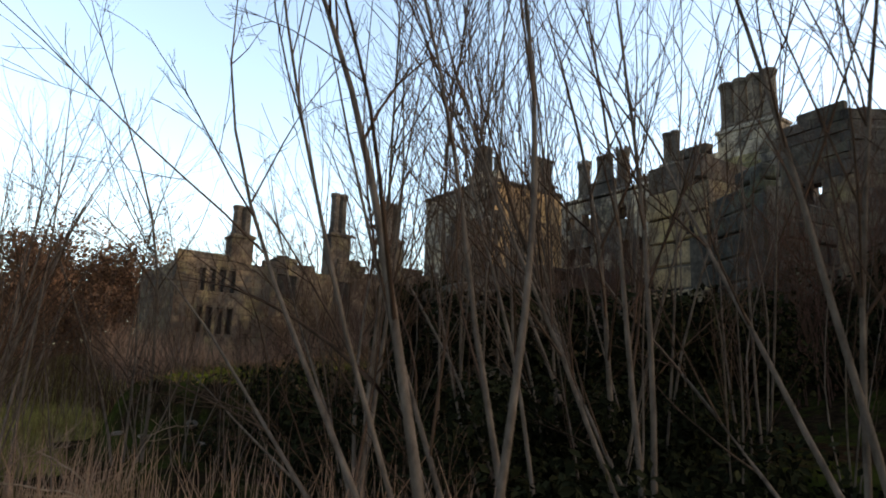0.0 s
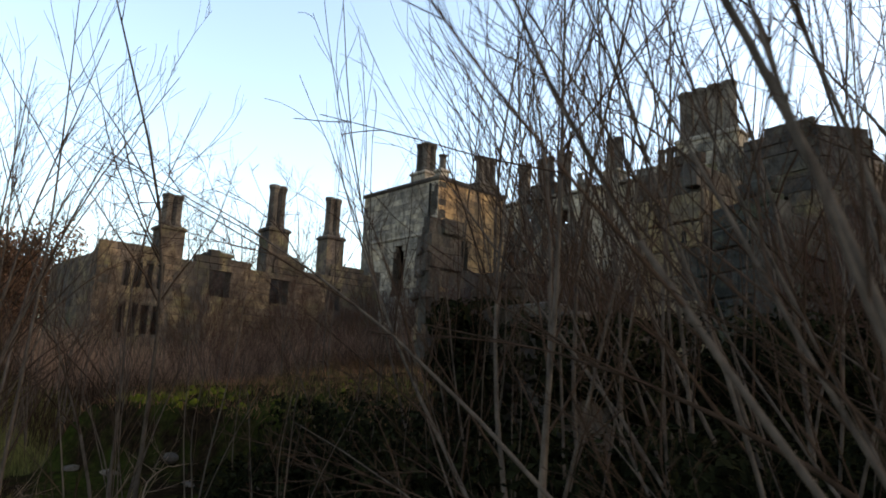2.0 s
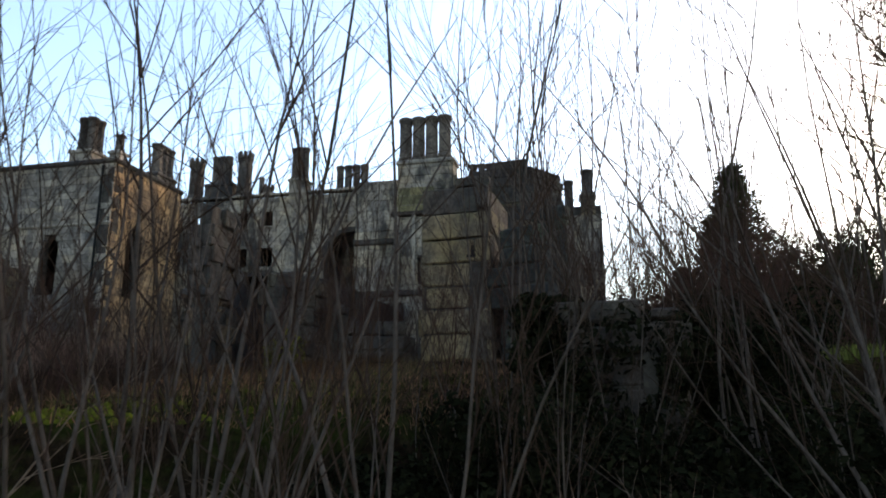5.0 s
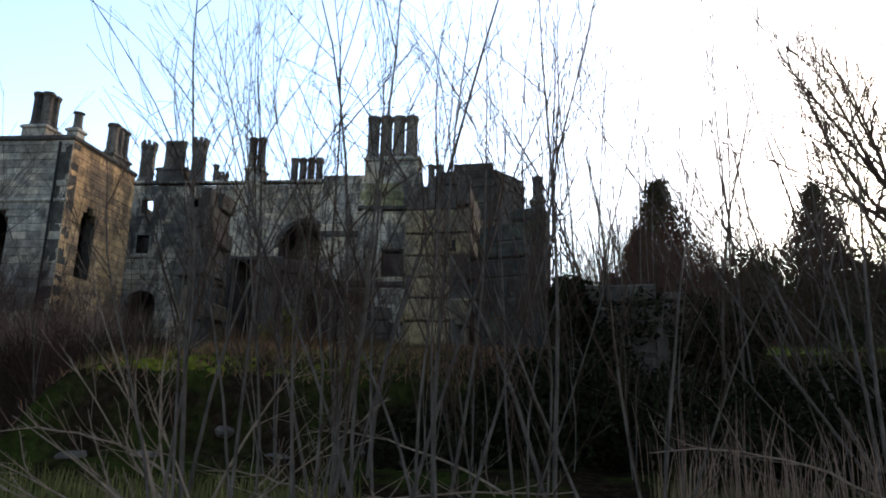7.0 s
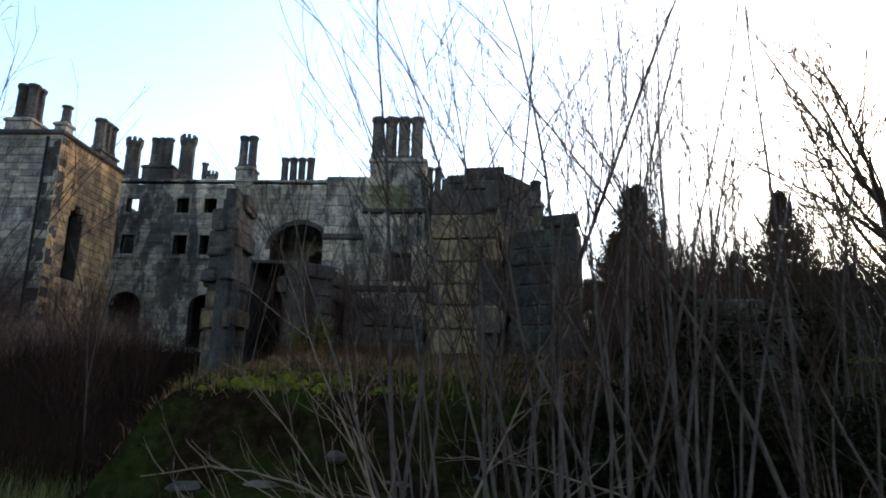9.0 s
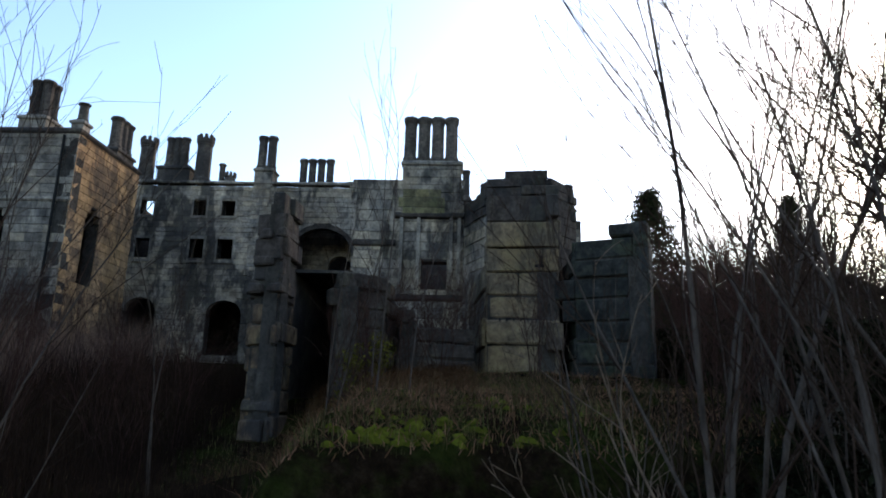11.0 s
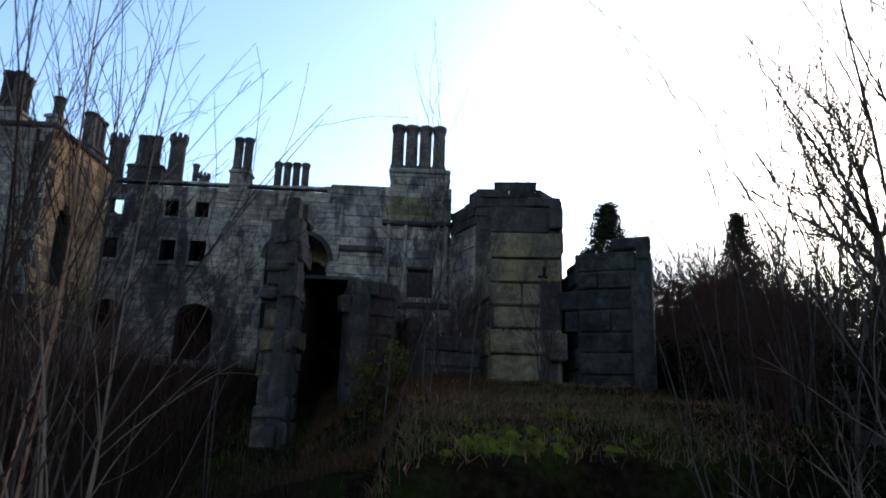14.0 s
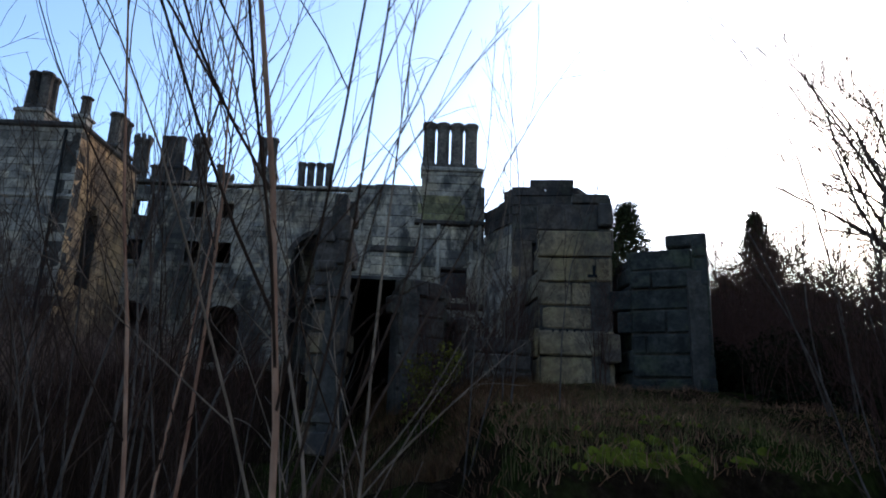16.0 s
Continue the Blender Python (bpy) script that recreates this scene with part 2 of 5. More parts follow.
def solid_wall(m, length, z0, z1, thick, holes=(), inset=0.03):
    """A core behind the blocks, cut into cells round its holes, so that openings go right through."""
    us = sorted({0, length, *[h[0] for h in holes], *[h[1] for h in holes]})
    vs = sorted({z0, z1, *[h[2] for h in holes], *[h[3] for h in holes]})
    us = [u for u in us if 0 <= u <= length]
    vs = [v for v in vs if z0 <= v <= z1]
    bm = bmesh.new()
    for a, b in zip(us, us[1:]):
        for c, d in zip(vs, vs[1:]):
            um, vm = (a + b) / 2, (c + d) / 2
            if any(h[0] < um < h[1] and h[2] < vm < h[3] for h in holes):
                continue
            hexa(bm, [m(a, c, -inset), m(b, c, -inset), m(b, c, -thick), m(a, c, -thick), m(a, d, -inset), m(b, d, -inset), m(b, d, -thick), m(a, d, -thick)])
    bmesh.ops.remove_doubles(bm, verts=bm.verts, dist=0.001)
    bmesh.ops.recalc_face_normals(bm, faces=bm.faces)
    return bm


# ---------------------------------------------------------------- ground
def smooth(a, b, x):
    t = max(0.0, min(1.0, (x - a) / (b - a)))
    return t * t * (3 - 2 * t)


def bank_edge(x):
    """Front edge of the raised bank before the ruin."""
    return 8.35 + 0.55 * max(0.0, min(6.2, x + 4.6)) + 0.5 * noise.noise((x * 0.8, 0, 8.0)) + 0.22 * noise.noise((x * 3.1, 0, 2.0))


def ground_z(x, y):
    pit = 0.25 * smooth(6, 12, y) + 0.55 * smooth(12.7, 13.1, y + 0.3 * noise.noise((x * 0.5, 0, 8.0))) + 2.1 * smooth(16.5, 23.5, y)
    e = bank_edge(x)
    bank = 0.25 * smooth(6, 9, y) + 1.0 * smooth(e - 0.22, e + 0.15, y) + 0.35 * smooth(e - 0.2, e + 2.0, y) + 0.55 * smooth(e - 0.5, 16.0, y) + 0.75 * smooth(16.5, 23.5, y)
    w = smooth(-5.9, -5.0, x) * (1 - smooth(1.5, 4.0, x))
    z = pit + (bank - pit) * w + 1.2 * smooth(26, 44, y)
    z += 2.2 * smooth(60, 160, math.hypot(x, y)) + 1.6 * smooth(-9, -28, x) * (1 - smooth(10, 30, y))
    z -= 0.9 * smooth(-6.3, -8.3, x) * smooth(11, 15, y) * (1 - smooth(26, 34, y))
    z += (0.30 * math.exp(-((x - 6.5) / 3.0) ** 2) - 0.50 * math.exp(-((x - 0.2) / 2.6) ** 2)) * (1 - smooth(3.5, 6.0, y))
    near = smooth(3.2, 5.5, y)
    z += near * 0.16 * noise.noise((x * 0.35, y * 0.35, 0.0)) + near * 0.07 * noise.noise((x * 1.3, y * 1.3, 4.0))
    return z


def build_ground():
    xs = [-2200, -900, -420, -220, -130, -80, -60] + [-50 + 1.0 * i for i in range(0, 36)] + [-14 + 0.25 * i for i in range(0, 106)] + [13 + 1.5 * i for i in range(0, 16)] + [42, 55, 75, 110, 180, 400, 900, 2200]
    ys = [-2200, -800, -300, -120, -50, -25, -12, -6] + [-3 + 0.25 * i for i in range(0, 128)] + [30 + 1.5 * i for i in range(0, 16)] + [58, 70, 90, 120, 170, 300, 700, 2200]
    verts = [(x, y, ground_z(x, y)) for y in ys for x in xs]
    n = len(xs)
    faces = [(j * n + i, j * n + i + 1, (j + 1) * n + i + 1, (j + 1) * n + i) for j in range(len(ys) - 1) for i in range(n - 1)]
    me = bpy.data.meshes.new("ground")
    me.from_pydata(verts, [], faces)
    for p in me.polygons:
        p.use_smooth = True
    m, nt, b, geo = base_material("leaf_litter_and_moss", 0.95)
    pos = geo.outputs["Position"]
    fine = noise_node(nt, 7, 8, 0.75, pos)
    mid = noise_node(nt, 0.8, 6, 0.65, pos)
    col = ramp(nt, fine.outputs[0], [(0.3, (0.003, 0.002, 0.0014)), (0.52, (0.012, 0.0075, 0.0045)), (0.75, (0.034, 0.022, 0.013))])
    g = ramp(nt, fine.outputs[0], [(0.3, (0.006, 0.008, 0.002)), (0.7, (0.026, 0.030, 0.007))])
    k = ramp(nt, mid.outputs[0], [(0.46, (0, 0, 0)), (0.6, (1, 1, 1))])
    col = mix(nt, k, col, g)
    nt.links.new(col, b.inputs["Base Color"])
    bump(nt, b, fine.outputs[0], 0.8, 0.06)
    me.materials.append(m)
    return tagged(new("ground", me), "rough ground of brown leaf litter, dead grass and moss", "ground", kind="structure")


ground = build_ground()

# trodden path: x and the middle of the path there
TROD = ((-60.0, 13.0), (-32.0, 9.6), (-20.0, 6.6), (-12.0, 3.9), (-7.0, 2.4), (-4.0, 1.4), (0.0, -0.4), (4.0, 2.2), (8.0, 4.0), (12.0, 4.6), (18.0, 4.6))


def path_y(x):
    for (a, p), (b, q) in zip(TROD, TROD[1:]):
        if x <= b:
            return p + (q - p) * smooth(a, b, x)
    return TROD[-1][1]


def near_path(x, y):
    return abs(y - path_y(x)) < 0.55 + 0.12 * noise.noise((x * 1.1, y, 6.0))


def build_path():
    verts, faces = [], []
    xs = [-60 + 0.4 * i for i in range(196)]
    for x in xs:
        for k in range(5):
            w = (k - 2) / 2 * (0.62 + 0.14 * noise.noise((x * 0.7, k * 3.0, 1.0)))
            y = path_y(x) + w
            verts.append((x, y, ground_z(x, y) + (0.025 if 0 < k < 4 else -0.03) + 0.02 * noise.noise((x * 2.0, y * 2.0, 0.0))))
    n = len(xs)
    faces = [(5 * i + k, 5 * i + 5 + k, 5 * i + 6 + k, 5 * i + 1 + k) for i in range(n - 1) for k in range(4)]
    me = bpy.data.meshes.new("path")
    me.from_pydata(verts, [], faces)
    for p in me.polygons:
        p.use_smooth = True
    m, nt, b, geo = base_material("damp_trodden_earth", 0.75, 0.25)
    fine = noise_node(nt, 11, 8, 0.75, geo.outputs["Position"])
    col = ramp(nt, fine.outputs[0], [(0.3, (0.022, 0.020, 0.018)), (0.7, (0.085, 0.078, 0.070))])
    nt.links.new(col, b.inputs["Base Color"])
    bump(nt, b, fine.outputs[0], 0.7, 0.03)
    me.materials.append(m)
    return tagged(new("path", me), "narrow trodden earth path through rough grass", "path", kind="structure")


build_path()


# ---------------------------------------------------------------- the ruined mansion
def flue(name, x, y, z0, z1, r, parent, cap=1.25, battlement=False, lean=(0, 0)):
    """An octagonal stone flue with a moulded base and a moulded or embattled cap."""
    bm = bmesh.new()
    h = z1 - z0
    lathe(bm, [(0, r * 1.18), (0.09 * h, r * 1.18), (0.13 * h, r), (0.84 * h, r * 0.96), (0.87 * h, r * 1.08), (0.885 * h, r * 1.02), (0.92 * h, r * cap),
               (0.97 * h, r * cap), (h, r * cap * 0.92), (h, r * 0.66), (0.93 * h, r * 0.62)])
    merlons = []
    if battlement:
        for i in range(8):
            a = i * math.pi / 4 + 0.3927
            merlons.append((r * cap * 0.80 * math.cos(a), r * cap * 0.80 * math.sin(a)))
    ob = part(name, bm, CHIMNEY, parent)
    for mx, my in merlons:
        bm = bmesh.new()
        prism(bm, mx, my, h - 0.03, h + 0.28, r * 0.27, r * 0.22, 4)
        part("merlon", bm, CHIMNEY, ob)
    ob.location = (x, y, z0)
    ob.rotation_euler = (lean[1], lean[0], random.uniform(-0.05, 0.05))
    return ob


def plinth(name, x0, x1, y0, y1, z0, z1, parent, mat=None):
    """A stack's square base with a string course and a sloped top."""
    bm = bmesh.new()
    def r(k, z):
        return (x0 - k, x1 + k, y0 - k, y1 + k, z)
    stepped(bm, [r(0, z0), r(0, z1 - 0.3), r(0.09, z1 - 0.24), r(0.09, z1 - 0.12), r(-0.05, z1)])
    return part(name, bm, mat or CHIMNEY, parent)


def ragged(points, rough=0.12, seed=0):
    """A broken top line through (u, z) points."""
    def f(u):
        for (a, p), (b, q) in zip(points, points[1:]):
            if u <= b:
                k = 0 if b == a else max(0, min(1, (u - a) / (b - a)))
                return p + (q - p) * k + rough * noise.noise((u * 2.3 + seed * 7.1, seed * 3.3, 1.0))
        return points[-1][1]
    return f


def masonry(parent, name, m, length, z0, z1, mat, seed, course=0.34, block=0.75, holes=(), top=None, thick=0.7, core=True, label="", jitter=0.018, core_top=None, bottom=None):
    """A wall of ashlar: a dark core behind, and its blocks in one mesh in front."""
    rng = random.Random(seed)
    if core:
        w = part(name, solid_wall(m, length, z0, core_top or z1, thick, holes, 0.05), JOINT, parent, label)
    else:
        w = parent
    b = part("ashlar" if core else name, block_mesh(wall_blocks(rng, m, length, z0, z1, course, block, holes, top, 0.3 if core else thick, gap=0.017, jitter=jitter, bottom=bottom)), mat, w)
    tagged(b, kind="stuff")
    return w


mansion = thing("ruined_mansion", "roofless ruined stone mansion with tall octagonal chimneys and sooty walls", "ruin", at=(0, 0, 0))

# service front: three rows of openings under a parapet
FY = 44.7
FX0, FX1 = -28.0, -9.0
front = sheet((FX0, FY, 0), (1, 0), (0, -1))
holes = []
for x0, x1 in ((-27.0, -26.1), (-25.35, -24.45), (-21.75, -20.9), (-19.85, -18.95)):
    holes.append((x0 - FX0, x1 - FX0, 13.9, 15.1))
for x0, x1 in ((-26.9, -26.0), (-25.4, -24.45), (-21.75, -20.8), (-19.9, -18.85)):
    holes.append((x0 - FX0, x1 - FX0, 10.88, 12.32))
holes.append((-25.65 - FX0, -23.5 - FX0, 4.6, 8.55, 1.0))
holes.append((-20.2 - FX0, -17.9 - FX0, 4.6, 8.45, 1.0))
holes.append((-15.0 - FX0, -11.0 - FX0, 4.2, 13.4, 1.9))
FRONT_TOP = ragged([(0, 16.2), (16.4, 16.15), (16.5, 16.45), (19, 16.45)], 0.03, 1)
masonry(mansion, "front_wall", front, FX1 - FX0, 3.6, 16.45, STONE, 11, 0.36, 0.85, holes, FRONT_TOP, 0.8, label="grey ashlar wall with small square windows and arches", core_top=16.0)

# unseen rear wall and floors, added to keep light out of the openings
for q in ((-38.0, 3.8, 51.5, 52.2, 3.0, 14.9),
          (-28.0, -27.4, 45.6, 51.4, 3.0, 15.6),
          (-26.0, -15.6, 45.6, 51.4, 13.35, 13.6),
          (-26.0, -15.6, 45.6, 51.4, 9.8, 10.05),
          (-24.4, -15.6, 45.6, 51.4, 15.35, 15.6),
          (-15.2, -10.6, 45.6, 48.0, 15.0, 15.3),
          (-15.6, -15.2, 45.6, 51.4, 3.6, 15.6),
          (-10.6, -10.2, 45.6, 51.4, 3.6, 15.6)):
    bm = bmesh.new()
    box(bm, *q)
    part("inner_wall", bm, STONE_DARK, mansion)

# parapet coping, stone by stone
x = FX0
rng = random.Random(5)
while x < -9.6:
    w = min(rng.uniform(0.9, 1.6), -9.0 - x)
    z = 16.2 if x < -11.5 else 16.45
    bm = bmesh.new()
    k = rng.uniform(-.02, .02)
    stepped(bm, [(x + 0.01, x + w - 0.01, FY - 0.07 + k, FY + 0.5, z - 0.04), (x + 0.01, x + w - 0.01, FY - 0.10 + k, FY + 0.52, z + 0.05), (x + 0.03, x + w - 0.03, FY - 0.02 + k, FY + 0.4, z + 0.17 + rng.uniform(-.05, .05))])
    part("coping_stone", bm, STONE, mansion)
    x += w

# window surrounds
for h in holes[:8]:
    x0, x1 = FX0 + h[0], FX0 + h[1]
    for n, q in (("lintel", (x0 - 0.14, x1 + 0.14, FY - 0.07, FY + 0.3, h[3], h[3] + 0.2)), ("window_sill", (x0 - 0.14, x1 + 0.14, FY - 0.09, FY + 0.3, h[2] - 0.16, h[2])),
                 ("jamb", (x0 - 0.12, x0, FY - 0.05, FY + 0.3, h[2], h[3])), ("jamb", (x1, x1 + 0.12, FY - 0.05, FY + 0.3, h[2], h[3]))):
        bm = bmesh.new()
        box(bm, *q)
        part(n, bm, STONE_PALE, mansion)


def arch_ring(x0, x1, spring, rise, y0, y1, width, mat, n=13):
    """An arched head of single voussoirs, with a keystone that stands proud."""
    mid, half = (x0 + x1) / 2, (x1 - x0) / 2
    arch = new("arch")
    arch.parent = mansion
    pts = [(math.cos(math.pi * i / n), math.sin(math.pi * i / n)) for i in range(n + 1)]
    for i, ((c0, s0), (c1, s1)) in enumerate(zip(pts, pts[1:])):
        q = []
        proud = 0.05 if i == n // 2 else random.uniform(-0.012, 0.012)
        for yy in (y0 - proud, y1):
            for (c, s), k in (((c0, s0), 0), ((c1, s1), 0), ((c1, s1), width), ((c0, s0), width)):
                q.append((mid + (half + k) * c, yy, spring + (rise + k) * s))
        bm = bmesh.new()
        hexa(bm, q)
        bmesh.ops.recalc_face_normals(bm, faces=bm.faces)
        part("voussoir", bm, mat, arch)


arch_ring(-25.65, -23.5, 7.5, 0.85, FY - 0.04, FY + 0.5, 0.3, STONE)
arch_ring(-20.2, -17.9, 7.4, 0.85, FY - 0.04, FY + 0.5, 0.3, STONE)
arch_ring(-15.0, -11.0, 11.4, 1.75, FY - 0.06, FY + 0.6, 0.32, STONE_DARK, 17)
# a second, smaller arch in the cross wall behind the great arch
inner = sheet((-15.2, 48.6, 0), (1, 0), (0, -1))
masonry(mansion, "cross_wall", inner, 4.8, 3.8, 15.4, STONE, 12, 0.4, 0.8, [(1.9, 3.6, 8.9, 12.2, 0.9)], None, 0.5, label="inner wall with a small round arch")
arch_ring(-13.3, -11.6, 11.3, 0.85, 48.5, 49.0, 0.25, STONE_PALE)
# dark rubble strip where a cross wall has fallen away
strip = sheet((-17.85, FY - 0.10, 0), (1, 0), (0, -1))
masonry(mansion, "rubble_strip", strip, 1.15, 3.8, 16.0, STONE, 13, 0.3, 0.4, (), None, 0.09, core=False, jitter=0.05)

# tower
TX0, TX1, TY0, TY1, TZ = -31.7, -23.6, 34.0, 40.6, 15.3
tf = sheet((TX0, TY0, 0), (1, 0), (0, -1))
masonry(mansion, "tower_front_wall", tf, TX1 - TX0, 3.0, TZ, STONE_PALE, 21, 0.42, 0.95, [(3.7, 4.9, 7.6, 11.2, 0.9)], None, 0.7, label="pale grey ashlar tower face", jitter=0.01)
ts = sheet((TX1, TY0, 0), (0, 1), (1, 0))
masonry(mansion, "tower_side_wall", ts, TY1 - TY0, 3.0, TZ, STONE_OCHRE, 22, 0.42, 0.95, [(1.6, 3.0, 7.6, 11.8, 1.0)], None, 0.7, label="ochre sandstone tower face with a pointed window", jitter=0.01)
# unseen walls and floor added to close the tower
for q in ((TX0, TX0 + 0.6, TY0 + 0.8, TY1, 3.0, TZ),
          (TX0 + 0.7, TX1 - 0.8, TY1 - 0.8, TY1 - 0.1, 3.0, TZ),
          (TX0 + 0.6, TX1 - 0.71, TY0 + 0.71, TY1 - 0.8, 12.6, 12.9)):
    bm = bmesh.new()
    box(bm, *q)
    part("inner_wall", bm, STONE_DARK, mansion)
for a, b, e, d in ((TX0 - .12, TX1 + .12, TY0 - .12, TY0 + .5), (TX1 - .5, TX1 + .12, TY0 + .51, TY1), (TX0 - .12, TX0 + .5, TY0 + .51, TY1)):
    bm = bmesh.new()
    stepped(bm, [(a + .08, b - .08, e + .08, d, TZ - 0.08), (a, b, e, d, TZ + 0.02), (a, b, e, d, TZ + 0.14), (a + .12, b - .12, e + .12, d - .02, TZ + 0.26)])
    part("coping", bm, STONE_DARK, mansion)
bm = bmesh.new()
stepped(bm, [(TX0, TX1 + 0.02, TY0 - 0.03, TY0 + 0.02, 11.55), (TX0, TX1 + 0.08, TY0 - 0.1, TY0 + 0.02, 11.65), (TX0, TX1 + 0.02, TY0 - 0.03, TY0 + 0.02, 11.8)])
part("string_course", bm, STONE_PALE, mansion)
pipe = bmesh.new()
prism(pipe, TX1 - 0.75, TY0 - 0.09, 4.5, TZ - 0.2, 0.07, 0.07, 10)
part("drainpipe", pipe, DARK_VOID, mansion, "dark iron drainpipe on the tower")

# tower stacks
s = plinth("chimney_base", -27.75, -26.25, 35.05, 36.55, TZ + 0.2, 16.75, mansion, STONE_PALE)
for i, (dx, dy) in enumerate(((-0.29, -0.28), (0.29, -0.28), (0.29, 0.3), (-0.29, 0.3))):
    flue("flue", -27.0 + dx, 35.8 + dy, 16.75, 18.9, 0.31, s, 1.22)
s = plinth("chimney_base", -24.3, -23.65, 34.25, 34.95, TZ + 0.2, 16.15, mansion, STONE_PALE)
flue("flue", -23.95, 34.6, 16.15, 17.15, 0.25, s, 1.3)
s = plinth("chimney_base", -24.75, -23.85, 38.2, 40.2, TZ + 0.1, 16.2, mansion)
for dy in (-0.55, 0.05, 0.65):
    flue("flue", -24.3, 39.2 + dy, 16.2, 18.15, 0.34, s, 1.25)

# stacks and turrets along the parapet
for x, z1 in ((-25.6, 19.3), (-21.66, 19.5)):
    flue("parapet_turret", x, FY + 0.55, 16.3, z1, 0.52, mansion, 1.16, True)
s = plinth("chimney_base", -24.7, -22.45, FY + 0.3, FY + 1.4, 16.2, 17.55, mansion)
for dx in (-0.62, 0.0, 0.62):
    flue("flue", -23.65 + dx * 0.82, FY + 0.8, 17.55, 19.7, 0.28, s, 1.2)
flue("flue", -20.35, FY + 0.7, 16.3, 17.8, 0.2, mansion, 1.3)
flue("parapet_turret", -19.75, FY + 0.7, 16.3, 16.9, 0.36, mansion, 1.1, True)
s = plinth("chimney_base", -17.85, -16.6, FY - 0.05, FY + 1.1, 16.0, 17.35, mansion, STONE)
for dx in (-0.33, 0.33):
    flue("flue", -17.24 + dx, FY + 0.45, 17.35, 19.72, 0.3, s, 1.22)
s = plinth("chimney_base", -16.0, -13.35, FY + 3.9, FY + 4.9, 15.0, 16.9, mansion)
for dx in (-0.99, -0.33, 0.33, 0.99):
    flue("flue", -14.68 + dx, FY + 4.35, 16.9, 19.57, 0.28, s, 1.2)

# forward block with the great stack
BY = 34.05
bw = sheet((-9.0, BY, 0), (1, 0), (0, -1))
masonry(mansion, "chimney_wall", bw, 5.4, 3.0, 13.0, STONE, 31, 0.5, 1.0,
        [(3.35, 4.6, 7.3, 8.8)], ragged([(0, 12.6), (0.4, 12.95), (5.4, 13.0)], 0.08, 3), 0.9, label="broken wall below the great chimney", core_top=12.6)
bm = bmesh.new()
box(bm, -9.0, -8.4, BY + 0.91, FY, 3.4, 12.6)
part("side_wall", bm, STONE_DARK, mansion)
s = plinth("chimney_base", -6.72, -3.78, BY - 0.06, BY + 1.1, 11.0, 14.0, mansion, STONE)
for i in range(4):
    flue("flue", -6.43 + 0.706 * i, BY + 0.45, 14.0, 16.45, 0.335, s, 1.17)
s = plinth("chimney_base", -4.4, -3.3, 42.0, 43.0, 11.5, 14.6, mansion)
for dx in (-0.27, 0.27):
    flue("flue", -3.85 + dx, 42.5, 14.6, 16.5, 0.24, s, 1.2)
cb = sheet((-6.72, BY - 0.11, 0), (1, 0), (0, -1))
masonry(mansion, "chimney_breast", cb, 2.94, 11.0, 13.65, STONE, 33, 0.42, 0.8, [(2.35, 2.75, 11.6, 12.0)], None, 0.05, core=False, jitter=0.02)
lp = sheet((-6.66, BY - 0.14, 0), (1, 0), (0, -1))
masonry(mansion, "lichen_panel", lp, 2.1, 11.0, 12.45, LICHEN, 34, 0.5, 0.9, (), ragged([(0, 12.4), (2.1, 12.3)], 0.1, 2), 0.05, core=False, jitter=0.01)
# pilasters and mouldings on the chimney breast
for x in (-6.75, -5.9, -4.3, -3.9):
    bm = bmesh.new()
    box(bm, x, x + 0.16, BY - 0.16, BY - 0.03, 7.6, 11.0)
    part("pilaster", bm, STONE_PALE, mansion)
for a, b, e, z in ((-7.0, -3.6, 0.22, 11.0), (-9.05, -3.6, 0.14, 6.9), (-9.05, -6.92, 0.12, 9.6)):
    bm = bmesh.new()
    stepped(bm, [(a, b, BY - 0.06, BY - 0.03, z - 0.08), (a, b, BY - e, BY - 0.03, z), (a, b, BY - e, BY - 0.03, z + 0.12), (a, b, BY - 0.08, BY - 0.03, z + 0.24)])
    part("string_course", bm, STONE_DARK, mansion)

# polygonal bay to the east
bay = [(-3.6, 34.0), (-2.55, 31.6), (0.4, 31.2), (1.7, 32.8), (1.7, 41.0)]
for i, (a, b) in enumerate(zip(bay, bay[1:])):
    dx, dy = b[0] - a[0], b[1] - a[1]
    L = math.hypot(dx, dy)
    m = sheet((a[0], a[1], 0), (dx, dy), (dy, -dx))
    tops = [[(0, 11.75), (L * .5, 11.8), (L, 12.35)], [(0, 12.35), (1.0, 12.3), (1.2, 12.45), (L, 12.3)], [(0, 12.3), (L * .7, 12.1), (L, 11.8)], [(0, 11.8), (2, 10.8), (L, 11.3)]][i]
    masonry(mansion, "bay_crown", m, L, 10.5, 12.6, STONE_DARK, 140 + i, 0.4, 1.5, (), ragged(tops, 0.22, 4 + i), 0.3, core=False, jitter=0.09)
    # darker stone face by face towards the east: shade put into the colour
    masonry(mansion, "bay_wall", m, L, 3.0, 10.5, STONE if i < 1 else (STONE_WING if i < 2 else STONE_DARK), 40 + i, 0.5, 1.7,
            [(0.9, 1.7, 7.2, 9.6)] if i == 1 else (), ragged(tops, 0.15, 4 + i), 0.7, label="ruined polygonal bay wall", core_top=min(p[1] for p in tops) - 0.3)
# unseen block added so that no sky shows through the bay window
bm = bmesh.new()
box(bm, -2.2, 1.2, 34.6, 40.8, 3.4, 11.3)
part("inner_wall", bm, STONE_DARK, mansion)

